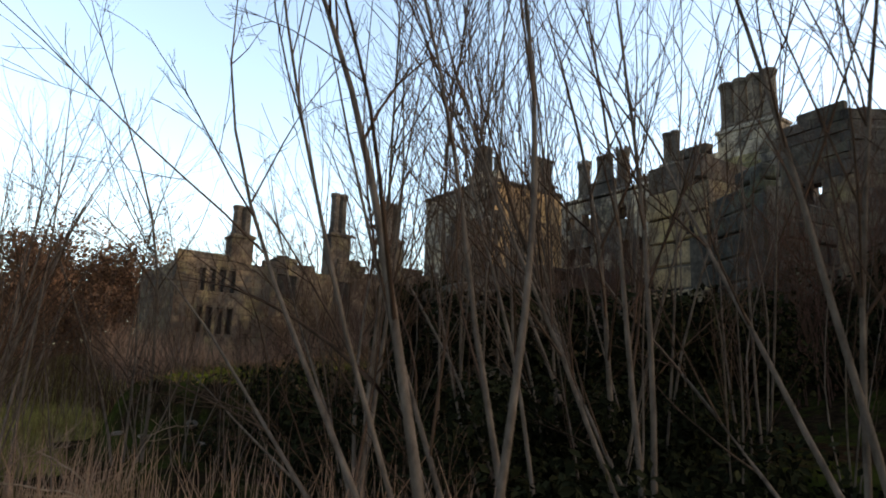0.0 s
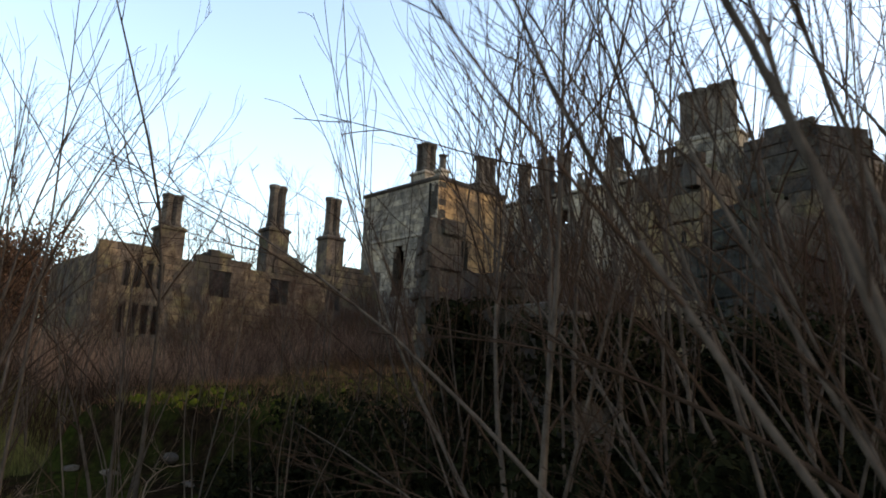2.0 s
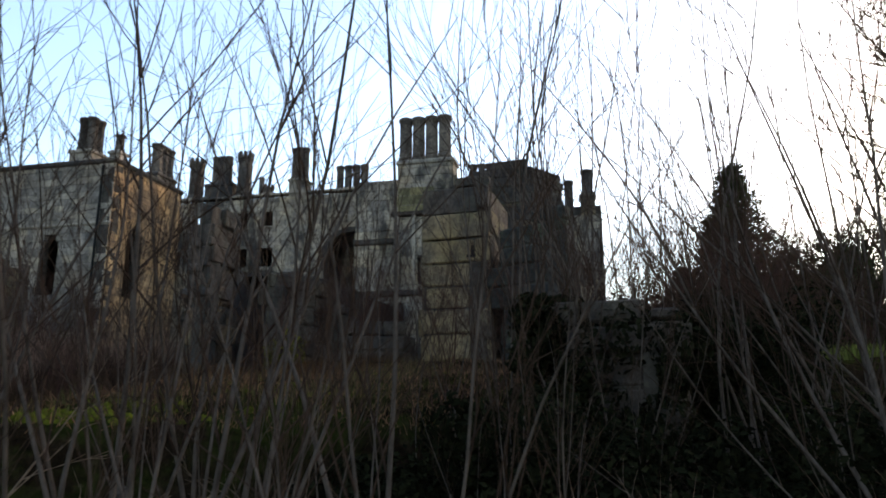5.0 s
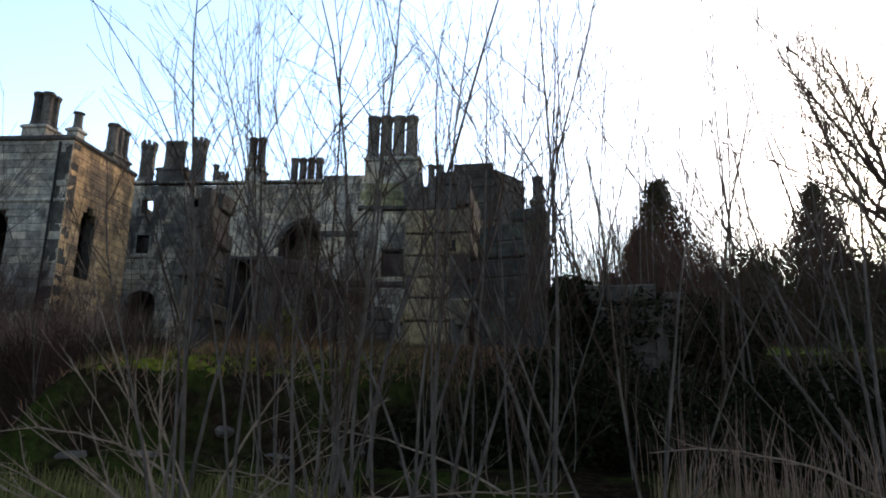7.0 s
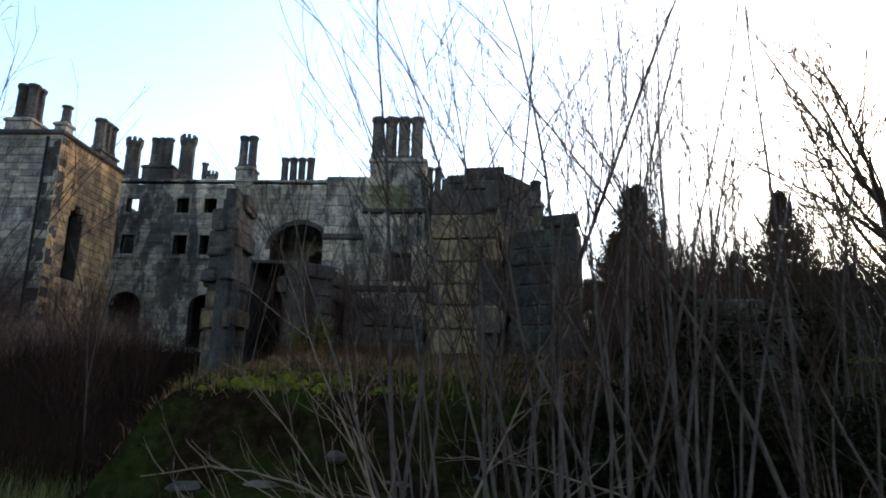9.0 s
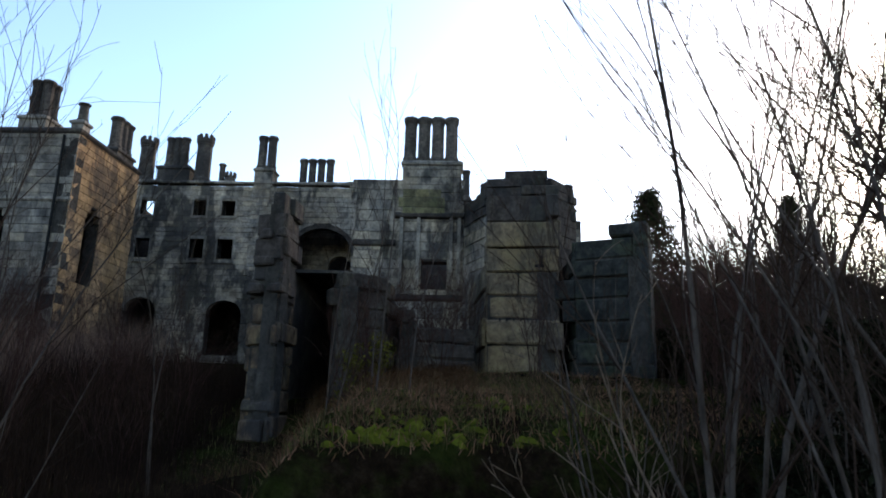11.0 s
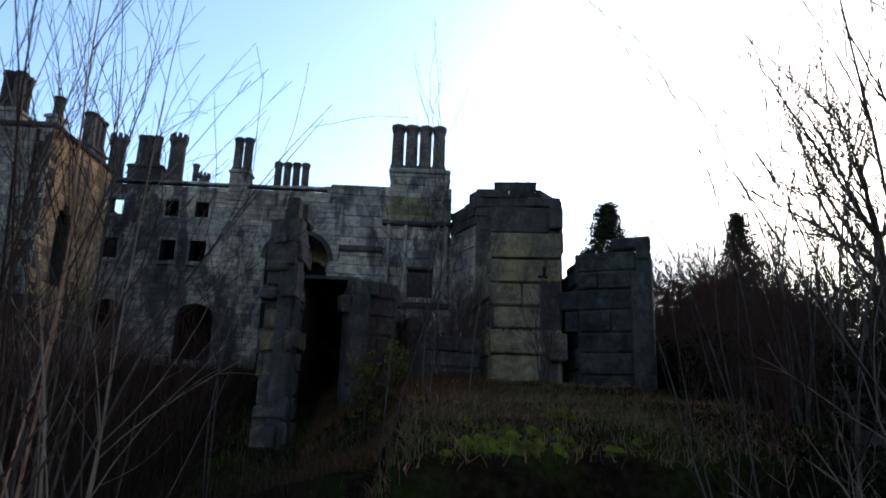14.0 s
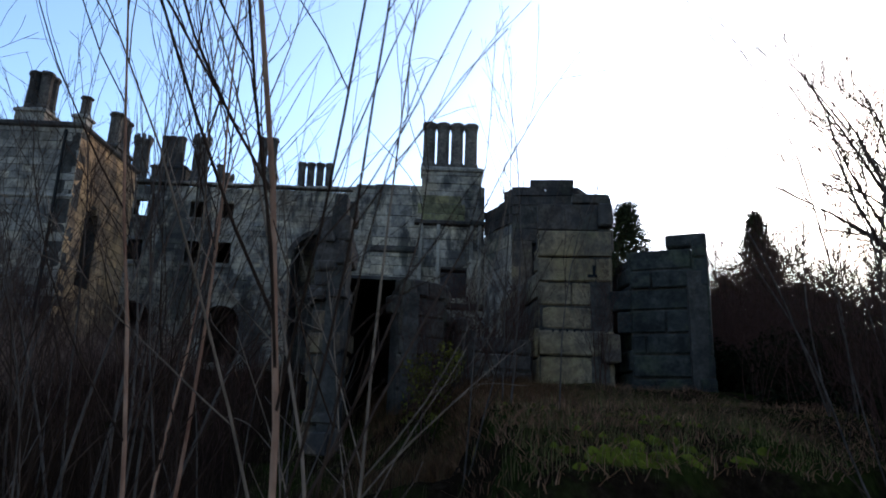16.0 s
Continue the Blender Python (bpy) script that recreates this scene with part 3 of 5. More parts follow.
# rear corner with two posts
er = sheet((1.3, 43.4, 0), (1, 0), (0, -1))
masonry(mansion, "rear_wall", er, 2.4, 3.6, 13.6, STONE, 50, 0.45, 0.9, (), ragged([(0, 12.6), (1.0, 13.4), (2.4, 13.0)], 0.2, 9), 0.8, label="broken rear wall")
s = plinth("chimney_base", 2.45, 3.35, 43.3, 44.1, 13.0, 14.4, mansion, STONE_WARM)
flue("flue", 2.9, 43.7, 14.4, 16.0, 0.36, s, 1.15)
flue("flue", 1.75, 43.8, 13.3, 15.4, 0.3, mansion, 1.15)

# west wing, running towards the path
WX = -26.0
ww = sheet((WX, 14.4, 0), (0, 1), (1, 0))
wing_holes = [(1.2, 1.55, 5.9, 7.2), (1.75, 2.1, 5.9, 7.2), (2.3, 2.65, 5.9, 7.2), (2.85, 3.2, 5.9, 7.2), (1.2, 1.55, 3.7, 5.1), (1.75, 2.1, 3.7, 5.1), (2.3, 2.65, 3.7, 5.1), (2.85, 3.2, 3.7, 5.1),
              (5.6, 6.8, 5.8, 7.4), (9.2, 10.4, 5.8, 7.4), (13.0, 14.0, 5.8, 7.4)]
masonry(mansion, "wing_wall", ww, 17.0, 2.4, 9.4, STONE_WING, 61, 0.36, 0.8, wing_holes,
        ragged([(0, 7.5), (0.6, 8.15), (3.4, 8.3), (3.6, 7.75), (5, 8.0), (5.2, 8.5), (7.4, 8.3), (7.9, 7.7), (9.0, 7.8), (9.3, 8.9), (11.2, 8.7), (11.6, 8.1), (12.8, 8.2), (13.2, 9.1), (15.4, 8.8), (15.6, 8.3), (17, 9.1)], 0.34, 6), 0.7, label="long wing wall of brown sandstone", core_top=7.6)
wf = sheet((WX - 8, 14.4, 0), (1, 0), (0, -1))
masonry(mansion, "wing_end_wall", wf, 8.0, 2.4, 8.0, STONE_WING, 62, 0.36, 0.8, (), ragged([(0, 7.6), (8, 7.7)], 0.16, 7), 0.7, label="end wall of the wing", core_top=7.4)
# unseen wall added behind the wing's windows
bm = bmesh.new()
box(bm, WX - 4.0, WX - 3.4, 15.2, 31.0, 2.4, 7.9)
part("inner_wall", bm, STONE_DARK, mansion)
for y, z0, z1, w in ((17.9, 8.0, 11.1, 0.62), (20.6, 8.0, 8.9, 0.6), (24.0, 8.3, 13.0, 0.66), (27.95, 8.6, 13.1, 0.62)):
    s = plinth("chimney_base", WX - 1.3, WX - 0.2, y - w, y + w, 7.6, z0 + (z1 - z0) * 0.45, mansion, STONE_WING)
    if z1 - z0 > 1.5:
        for dy in (-0.26, 0.26):
            flue("flue", WX - 0.75, y + dy, z0 + (z1 - z0) * 0.45, z1, 0.27, s, 1.2)


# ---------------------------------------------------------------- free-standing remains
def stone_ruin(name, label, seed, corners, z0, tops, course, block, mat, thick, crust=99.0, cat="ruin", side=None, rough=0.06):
    """A stub of wall: each block of its faces a piece of its own."""
    rng = random.Random(seed)
    t = thing(name, label, cat)
    for i, (a, b) in enumerate(zip(corners, corners[1:])):
        dx, dy = b[0] - a[0], b[1] - a[1]
        L = math.hypot(dx, dy)
        m = sheet((a[0], a[1], 0), (dx, dy), (dy, -dx))
        zt = max(p[1] for p in tops[i])
        core_top = min(p[1] for p in tops[i]) - 0.25
        w = part("wall_face", solid_wall(m, L, z0, core_top, thick, (), 0.07), JOINT, t)
        for c in wall_blocks(rng, m, L, z0, zt, course, block, (), ragged(tops[i], 0.2, seed + i), 0.42, gap=0.024, jitter=rough, ledge=rough * 1.2, miss=0.02):
            bm = bmesh.new()
            worn(bm, c, rng, 0.045)
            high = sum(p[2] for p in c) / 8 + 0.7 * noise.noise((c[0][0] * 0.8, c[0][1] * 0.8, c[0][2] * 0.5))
            # side: darker stone on the third face, its shade held in the colour
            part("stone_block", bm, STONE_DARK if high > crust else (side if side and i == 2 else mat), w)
    return t


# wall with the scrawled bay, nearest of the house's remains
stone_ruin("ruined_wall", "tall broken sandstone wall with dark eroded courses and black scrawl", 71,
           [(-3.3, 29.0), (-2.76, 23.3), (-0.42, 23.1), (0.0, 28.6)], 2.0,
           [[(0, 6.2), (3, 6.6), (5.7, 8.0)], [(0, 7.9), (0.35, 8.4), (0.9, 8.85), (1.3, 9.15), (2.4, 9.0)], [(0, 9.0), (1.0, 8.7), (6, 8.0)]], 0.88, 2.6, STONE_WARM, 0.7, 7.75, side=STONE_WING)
# tall pier left of the dark passage
stone_ruin("ruined_pier", "tall eroded stone pier beside a dark passage, its top broken", 72,
           [(-9.32, 21.4), (-9.22, 19.85), (-8.4, 19.65), (-8.36, 21.2)], -0.4,
           [[(0, 6.4), (1.6, 6.9)], [(0, 6.4), (0.3, 6.9), (0.5, 7.3), (0.85, 7.5)], [(0, 7.5), (1.6, 7.7)]], 0.6, 1.3, STONE_PIER, 0.45, 5.0, rough=0.1)
# dim light on this pier is put in by the dark stone
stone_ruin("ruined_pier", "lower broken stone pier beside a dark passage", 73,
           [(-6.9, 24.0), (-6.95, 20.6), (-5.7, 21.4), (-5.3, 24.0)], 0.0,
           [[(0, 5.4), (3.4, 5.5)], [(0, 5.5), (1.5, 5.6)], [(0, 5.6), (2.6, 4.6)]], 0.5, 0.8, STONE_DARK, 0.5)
# dark stone carries the shade that this cross wall stands in
stone_ruin("ruined_wall", "low cross wall behind shrubs, its shade put in by dark stone", 76,
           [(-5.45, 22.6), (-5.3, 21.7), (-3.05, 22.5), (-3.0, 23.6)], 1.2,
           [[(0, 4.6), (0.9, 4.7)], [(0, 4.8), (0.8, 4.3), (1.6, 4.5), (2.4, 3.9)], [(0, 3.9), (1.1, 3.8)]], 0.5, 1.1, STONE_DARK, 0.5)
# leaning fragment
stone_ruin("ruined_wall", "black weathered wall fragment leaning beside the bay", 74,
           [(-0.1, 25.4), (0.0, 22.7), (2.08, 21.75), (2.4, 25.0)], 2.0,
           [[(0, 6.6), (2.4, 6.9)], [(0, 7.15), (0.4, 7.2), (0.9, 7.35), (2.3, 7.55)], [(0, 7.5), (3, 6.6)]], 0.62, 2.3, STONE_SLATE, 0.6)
# dark stub near the path
stone_ruin("ruined_wall", "low dark wall stub overgrown with ivy", 75,
           [(1.95, 12.8), (2.0, 11.2), (3.85, 10.9), (3.9, 12.6)], -0.2,
           [[(0, 2.8), (1.6, 2.9)], [(0, 2.9), (1.0, 3.05), (1.7, 2.8)], [(0, 2.9), (1.8, 2.6)]], 0.42, 0.8, STONE_DARK, 0.55)

# passage between the two piers; slab and end wall added to keep it unlit within
passage = thing("ruined_passage", "dark stone passage between two broken piers, roof added to shade it", "ruin")
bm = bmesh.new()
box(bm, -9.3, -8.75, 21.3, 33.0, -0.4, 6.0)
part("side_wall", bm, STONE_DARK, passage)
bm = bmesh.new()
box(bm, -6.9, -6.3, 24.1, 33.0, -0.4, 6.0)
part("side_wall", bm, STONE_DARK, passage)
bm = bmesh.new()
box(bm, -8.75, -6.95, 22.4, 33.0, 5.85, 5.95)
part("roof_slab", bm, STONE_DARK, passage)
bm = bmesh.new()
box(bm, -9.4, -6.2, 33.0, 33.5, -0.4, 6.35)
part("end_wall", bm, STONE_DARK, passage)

# pier ledges that still stand out
pier = bpy.data.objects["ruined_pier"]
rng = random.Random(88)
for z, k, x0, x1 in ((4.72, 0.12, -9.36, -8.85), (4.75, 0.10, -8.83, -8.32), (5.5, 0.08, -9.25, -8.6), (6.25, 0.13, -9.12, -8.7), (6.3, 0.11, -8.68, -8.3), (1.6, 0.04, -9.26, -8.38)):
    bm = bmesh.new()
    worn(bm, [(x0, 19.75 - k, z), (x1, 19.57 - k, z), (x1 + 0.05, 20.8, z), (x0, 20.8, z),
              (x0 + 0.04, 19.78 - k, z + 0.3), (x1 - 0.05, 19.6 - k, z + 0.27), (x1, 20.8, z + 0.3), (x0 + 0.05, 20.8, z + 0.3)], rng, 0.06)
    part("ledge", bm, STONE_DARK, pier)

# black scrawl on the near wall: unreadable strokes
wall = bpy.data.objects["ruined_wall"]
SCRAWL = plain_material("black_paint", (0.012, 0.012, 0.013), 0.6)
rng = random.Random(14)


def stroke(x, z, w, h):
    bm = bmesh.new()
    y = 23.3 - (x + 2.76) * 0.2 / 2.34 - 0.075
    box(bm, x, x + w, y, y + 0.05, z, z + h)
    part("paint_stroke", bm, SCRAWL, wall)


for i in range(5):
    x = -2.32 + 0.22 * i
    stroke(x, 4.36, 0.045, 0.3)
    stroke(x + 0.045, 4.36, 0.1, 0.045)
    stroke(x + 0.045, 4.62 if i % 2 else 4.5, 0.1, 0.045)
for i in range(3):
    x = -2.15 + 0.19 * i
    stroke(x, 3.9, 0.045, 0.24)
    stroke(x + 0.045, 3.98, 0.09, 0.045)
stroke(-1.05, 6.35, 0.1, 0.34)
stroke(-1.2, 6.3, 0.34, 0.1)


# half-buried stones along the edge of the bank
rng = random.Random(52)
for i in range(7):
    x = -4.7 + i * 0.85 + rng.uniform(-0.1, 0.1)
    y = bank_edge(x) - 0.12 + rng.uniform(-0.12, 0.1)
    w, d, h = rng.uniform(0.1, 0.24), rng.uniform(0.1, 0.2), rng.uniform(0.07, 0.15)
    z = ground_z(x, y) - h * 0.7
    bm = bmesh.new()
    worn(bm, [(p * w * rng.uniform(0.8, 1.1), q * d * rng.uniform(0.8, 1.1), r * h * rng.uniform(0.9, 1.15)) for r in (0, 1) for p, q in ((-1, -1), (1, -1), (1, 1), (-1, 1))], rng, 0.08)
    st = new("fallen_stone", to_mesh("fallen_stone", bm, STONE_DARK))
    tagged(st, "mossy fallen stone half buried in the bank", "stone", "fallen stones on the bank")
    st.matrix_basis = Matrix.Translation((x, y, z)) @ Matrix.Rotation(rng.uniform(-0.5, 0.5), 4, "Z") @ Matrix.Rotation(rng.uniform(-0.2, 0.2), 4, "X")


# ---------------------------------------------------------------- vegetation
BARK = bark_material("grey_brown_bark", (0.088, 0.069, 0.058), (0.028, 0.022, 0.019))
TWIG = bark_material("brown_twigs", (0.05, 0.032, 0.024), (0.02, 0.013, 0.010))
BIRCH = bark_material("pink_birch_bark", (0.32, 0.185, 0.125), (0.10, 0.045, 0.03), 9)
BRUSH = bark_material("dead_stalks", (0.033, 0.020, 0.014), (0.011, 0.007, 0.005), 20)
REDTWIG = bark_material("reddish_twigs", (0.062, 0.033, 0.026), (0.022, 0.012, 0.009), 20)
CANES = bark_material("tall_reddish_canes", (0.21, 0.135, 0.10), (0.085, 0.052, 0.038), 20)
CANE = bark_material("pale_cane_bark", (0.19, 0.135, 0.10), (0.075, 0.054, 0.04), 18)
GRASS = leafy_material("dry_and_green_grass", (0.034, 0.042, 0.011), (0.16, 0.14, 0.052))
STRAW = leafy_material("dead_straw", (0.03, 0.02, 0.010), (0.095, 0.066, 0.034))
BANKGRASS = leafy_material("mossy_bank_grass", (0.018, 0.015, 0.008), (0.075, 0.066, 0.024), 1.2)
MOSS = leafy_material("bright_moss", (0.012, 0.014, 0.003), (0.105, 0.105, 0.013), 3.0, 0.55)
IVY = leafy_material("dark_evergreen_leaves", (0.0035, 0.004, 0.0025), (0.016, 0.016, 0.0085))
BRACKEN = leafy_material("russet_bracken", (0.032, 0.016, 0.009), (0.125, 0.066, 0.034))
FIELD = leafy_material("park_grass", (0.03, 0.04, 0.008), (0.11, 0.11, 0.03), 0.3)
NEEDLE = leafy_material("conifer_needles", (0.012, 0.014, 0.007), (0.036, 0.037, 0.017), 1.0)


class Tubes:
    """Tapered tubes along bent lines, gathered into one mesh."""

    def __init__(self):
        self.v, self.f = [], []

    def add(self, pts, r0, r1, sides):
        base = len(self.v)
        n = len(pts)
        for i, p in enumerate(pts):
            d = (pts[min(i + 1, n - 1)] - pts[max(i - 1, 0)]).normalized()
            a = d.orthogonal().normalized()
            b = d.cross(a)
            r = r0 + (r1 - r0) * i / (n - 1)
            for k in range(sides):
                t = 2 * math.pi * k / sides
                self.v.append(p + (a * math.cos(t) + b * math.sin(t)) * r)
        for i in range(n - 1):
            for k in range(sides):
                q = base + i * sides
                k2 = (k + 1) % sides
                self.f.append((q + k, q + k2, q + sides + k2, q + sides + k))

    def mesh(self, name, mat):
        me = bpy.data.meshes.new(name)
        me.from_pydata([tuple(p) for p in self.v], [], self.f)
        me.materials.append(mat)
        for p in me.polygons:
            p.use_smooth = True
        return me


def bent(rng, start, heading, length, steps, wander, rise):
    """Points of a shoot that sways in long bends and turns upwards."""
    pts = [Vector(start)]
    d = Vector(heading).normalized()
    s = length / steps
    drift = Vector((rng.uniform(-1, 1), rng.uniform(-1, 1), rng.uniform(-0.5, 0.5))) * wander
    for _ in range(steps):
        drift = drift * 0.62 + Vector((rng.uniform(-1, 1), rng.uniform(-1, 1), rng.uniform(-1, 1))) * wander * 0.75
        d = (d + drift + Vector((0, 0, rise))).normalized()
        pts.append(pts[-1] + d * s)
    return pts


FINEST = [0.0016]


def grow(rng, tubes, twigs, start, heading, length, radius, level, wander=0.10, rise=0.04, fork=(7, 5), spread=0.75):
    steps = max(3, int(9 - level * 2))
    pts = bent(rng, start, heading, length, steps, wander, rise)
    radius = max(radius, FINEST[0])
    (tubes if level == 0 else twigs).add(pts, radius, max(radius * 0.16, FINEST[0] * 0.85), 6 if level == 0 else (4 if level == 1 else 3))
    if level >= len(fork):
        return
    for _ in range(fork[level]):
        k = rng.uniform(0.22, 0.98)
        i = min(int(k * steps), steps - 1)
        p = pts[i].lerp(pts[i + 1], k * steps - i)
        d = (pts[i + 1] - pts[i]).normalized()
        side = Vector((rng.uniform(-1, 1), rng.uniform(-1, 1), rng.uniform(-0.4, 0.6)))
        side = (side - d * side.dot(d)).normalized()
        grow(rng, tubes, twigs, p, d + side * spread * rng.uniform(0.6, 1.2), length * rng.uniform(0.25, 0.5) * (1.1 - 0.5 * k),
             radius * (1 - 0.72 * k) * 0.55, level + 1, wander * 1.3, rise, fork, spread)


def make_shrub(name, label, cat, seed, stems, height, radius, lean=(0, 0), fan=0.25, fork=(8, 5), spread=0.7, bark=None, twig=None, group="", rise=0.05):
    """A many-stemmed bare shrub or young tree: each stem a part, its twigs another."""
    rng = random.Random(seed)
    t = thing(name, label, cat, group)
    for i in range(stems):
        a = rng.uniform(0, 2 * math.pi)
        off = Vector((math.cos(a), math.sin(a), 0)) * rng.uniform(0.0, 0.28)
        h = Vector((math.cos(a) * fan * rng.random() + lean[0], math.sin(a) * fan * rng.random() + lean[1], 1))
        tubes, twigs = Tubes(), Tubes()
        k = rng.uniform(0.7, 1.08)
        grow(rng, tubes, twigs, off - Vector((0, 0, 0.15)), h, height * k, radius * k * rng.uniform(0.75, 1.1), 0, 0.10, rise, fork, spread)
        stem = new("stem", tubes.mesh("stem", bark or BARK))
        stem.parent = t
        tw = new("twig_spray", twigs.mesh("twig_spray", twig or TWIG))
        tw.parent = stem
        tagged(tw, kind="stuff")
    return t


def put(ob, x, y, turn=0.0, size=1.0):
    ob.matrix_basis = Matrix.Translation((x, y, ground_z(x, y))) @ Matrix.Rotation(turn, 4, "Z") @ Matrix.Diagonal((size, size, size, 1))
    return ob


def copy_at(ob, x, y, turn, size):
    return copy_thing(ob, Matrix.Translation((x, y, ground_z(x, y))) @ Matrix.Rotation(turn, 4, "Z") @ Matrix.Diagonal((size, size, size, 1)))


FINEST[0] = 0.0022
SHRUB = "bare many-stemmed brown sapling growing on the bank"
kinds = [make_shrub("bare_shrub", SHRUB, "shrub", 100 + i, st, h, r, fan=f, fork=fk, spread=0.5, group="saplings on the bank")
         for i, (st, h, r, f, fk) in enumerate((
             (3, 5.0, 0.020, 0.22, (9, 5)), (2, 4.6, 0.017, 0.2, (9, 5)), (4, 5.4, 0.021, 0.26, (8, 5)),
             (2, 5.8, 0.022, 0.14, (10, 5)), (3, 3.4, 0.014, 0.34, (7, 4)), (4, 4.2, 0.017, 0.3, (8, 4))))]
rng = random.Random(7)
# stretches of the bank: x0, x1, y0, y1, how many, least gap, sizes
BANK = (
    (-2.0, 2.6, 4.5, 5.2, 9, 0.35, 0.65, 0.92),
    (0.6, 5.2, 10.2, 14.0, 4, 0.6, 1.0, 1.3),
    (-13.0, -7.7, 5.6, 8.4, 12, 0.5, 0.7, 0.95),
    (-15.0, -11.0, 7.0, 13.0, 9, 0.8, 0.7, 1.1),
    (6.6, 11.0, 9.6, 13.0, 5, 0.8, 0.9, 1.2),
    (-2.0, 1.8, 7.2, 10.4, 9, 0.6, 0.62, 0.9),
    (-0.5, 5.5, 5.6, 9.5, 6, 0.6, 0.42, 0.58),
)
spots = []
for x0, x1, y0, y1, n, gap, s0, s1 in BANK:
    made = 0
    for _ in range(4000):
        if made >= n:
            break
        x, y = rng.uniform(x0, x1), rng.uniform(y0, y1)
        if all(math.hypot(x - a, y - b) > gap for a, b, _ in spots):
            spots.append((x, y, rng.uniform(s0, s1)))
            made += 1
for i, (x, y, size) in enumerate(spots):
    k = kinds[i % len(kinds)]
    if i < len(kinds):
        put(k, x, y, rng.uniform(0, 6.28), 1.0)
    else:
        copy_at(k, x, y, rng.uniform(0, 6.28), size)

# tall thin saplings crowding the top of the bank
FINEST[0] = 0.0048
TALL = "tall thin bare sapling with upright twigs"
tall = [make_shrub("tall_sapling", TALL, "sapling", 120 + i, st, h, r, (-0.09, 0), 0.16, (6, 2), 0.42, group="tall saplings on the bank")
        for i, (st, h, r) in enumerate(((2, 9.4, 0.028), (2, 8.8, 0.026), (2, 10.0, 0.03), (1, 8.6, 0.026)))]
FINEST[0] = 0.0016
rng = random.Random(27)
for i in range(16):
    x, y = rng.uniform(0.7, 4.4), rng.uniform(10.6, 14.6)
    if i < len(tall):
        put(tall[i], x, y, rng.uniform(-0.5, 0.5), 1.0)
    else:
        copy_at(tall[i % 4], x, y, rng.uniform(-0.7, 0.7), rng.uniform(0.7, 1.08))
for x, y, s in ((-4.2, 12.5, 0.62), (-4.9, 13.4, 0.66), (-5.6, 12.8, 0.6), (-8.2, 12.6, 0.62), (-11.5, 11.5, 0.6), (-13.0, 13.0, 0.66), (-8.9, 9.0, 0.7), (-9.3, 9.5, 0.72), (-9.9, 10.2, 0.75), (-10.5, 11.0, 0.75), (-8.7, 8.5, 0.65)):
    copy_at(tall[rng.randrange(4)], x, y, rng.uniform(0, 6.28), s)

for x, y, s in ((4.6, 9.8, 0.85), (5.0, 11.4, 0.95), (5.6, 12.6, 1.0), (5.2, 13.6, 1.0), (6.0, 11.8, 0.9), (5.7, 9.7, 0.8), (6.4, 13.4, 1.0), (4.7, 12.6, 0.95)):
    copy_at(tall[rng.randrange(4)], x, y, rng.uniform(0, 6.28), s)
for x, y, s in ((-1.45, 4.6, 0.6), (-1.1, 4.8, 0.62)):
    copy_at(tall[3], x, y, rng.uniform(0, 6.28), s)

# larger stems close to the path
def arching_tree(seed, x, y, limbs, fork=(9, 5, 2), label="many-stemmed bare tree arching over the path", name="young_tree", cat="tree", bark=None):
    """Limbs from one root: (heading x, y, z, length, radius, upward turn), each with its own sprays."""
    rng = random.Random(seed)
    t = thing(name, label, cat)
    for hx, hy, hz, length, radius, rise in limbs:
        tubes, twigs = Tubes(), Tubes()
        FINEST[0] = 0.0024
        grow(rng, tubes, twigs, (rng.uniform(-.2, .2), rng.uniform(-.2, .2), -0.15), (hx, hy, hz), length, radius, 0, 0.07, rise, fork, 0.62)
        FINEST[0] = 0.0016
        stem = new("limb", tubes.mesh("limb", bark or BARK))
        stem.parent = t
        tw = new("twig_spray", twigs.mesh("twig_spray", bark or TWIG))
        tw.parent = stem
        tagged(tw, kind="stuff")
    return put(t, x, y)


arching_tree(201, 8.6, 7.25, ((-0.22, -0.08, 1, 6.4, 0.036, 0.01), (-0.5, -0.35, 1, 5.6, 0.021, 0.0), (-0.72, -0.15, 1, 5.6, 0.02, 0.0), (-0.95, -0.25, 1, 5.0, 0.017, 0.0),
                              (-1.2, 0.0, 0.8, 4.4, 0.014, 0.0), (-0.4, 0.12, 1, 6.2, 0.024, 0.01), (-0.12, 0.3, 1, 6.2, 0.028, 0.01), (-0.3, -0.3, 1, 5.8, 0.018, 0.0),
                              (-1.1, 0.3, 0.5, 3.8, 0.011, -0.01), (-1.2, -0.2, 0.4, 3.2, 0.010, -0.02), (-1.0, 0.5, 0.35, 3.6, 0.011, -0.03)), (8, 5, 2))
arching_tree(208, 7.7, 9.6, ((-0.1, -0.1, 1, 6.6, 0.03, 0.02), (-0.4, -0.1, 1, 6.2, 0.024, 0.01), (0.1, 0.0, 1, 6.4, 0.028, 0.02), (-0.7, 0.1, 1, 5.6, 0.02, 0.0)), (10, 5))
arching_tree(202, 9.2, 10.0, ((-0.2, -0.05, 1, 6.6, 0.034, 0.02), (-0.45, 0.05, 1, 6.2, 0.028, 0.01), (0.0, 0.1, 1, 6.4, 0.028, 0.02), (0.25, -0.05, 1, 6.0, 0.022, 0.01), (-0.8, 0.0, 1, 5.6, 0.02, 0.0)), (11, 5))
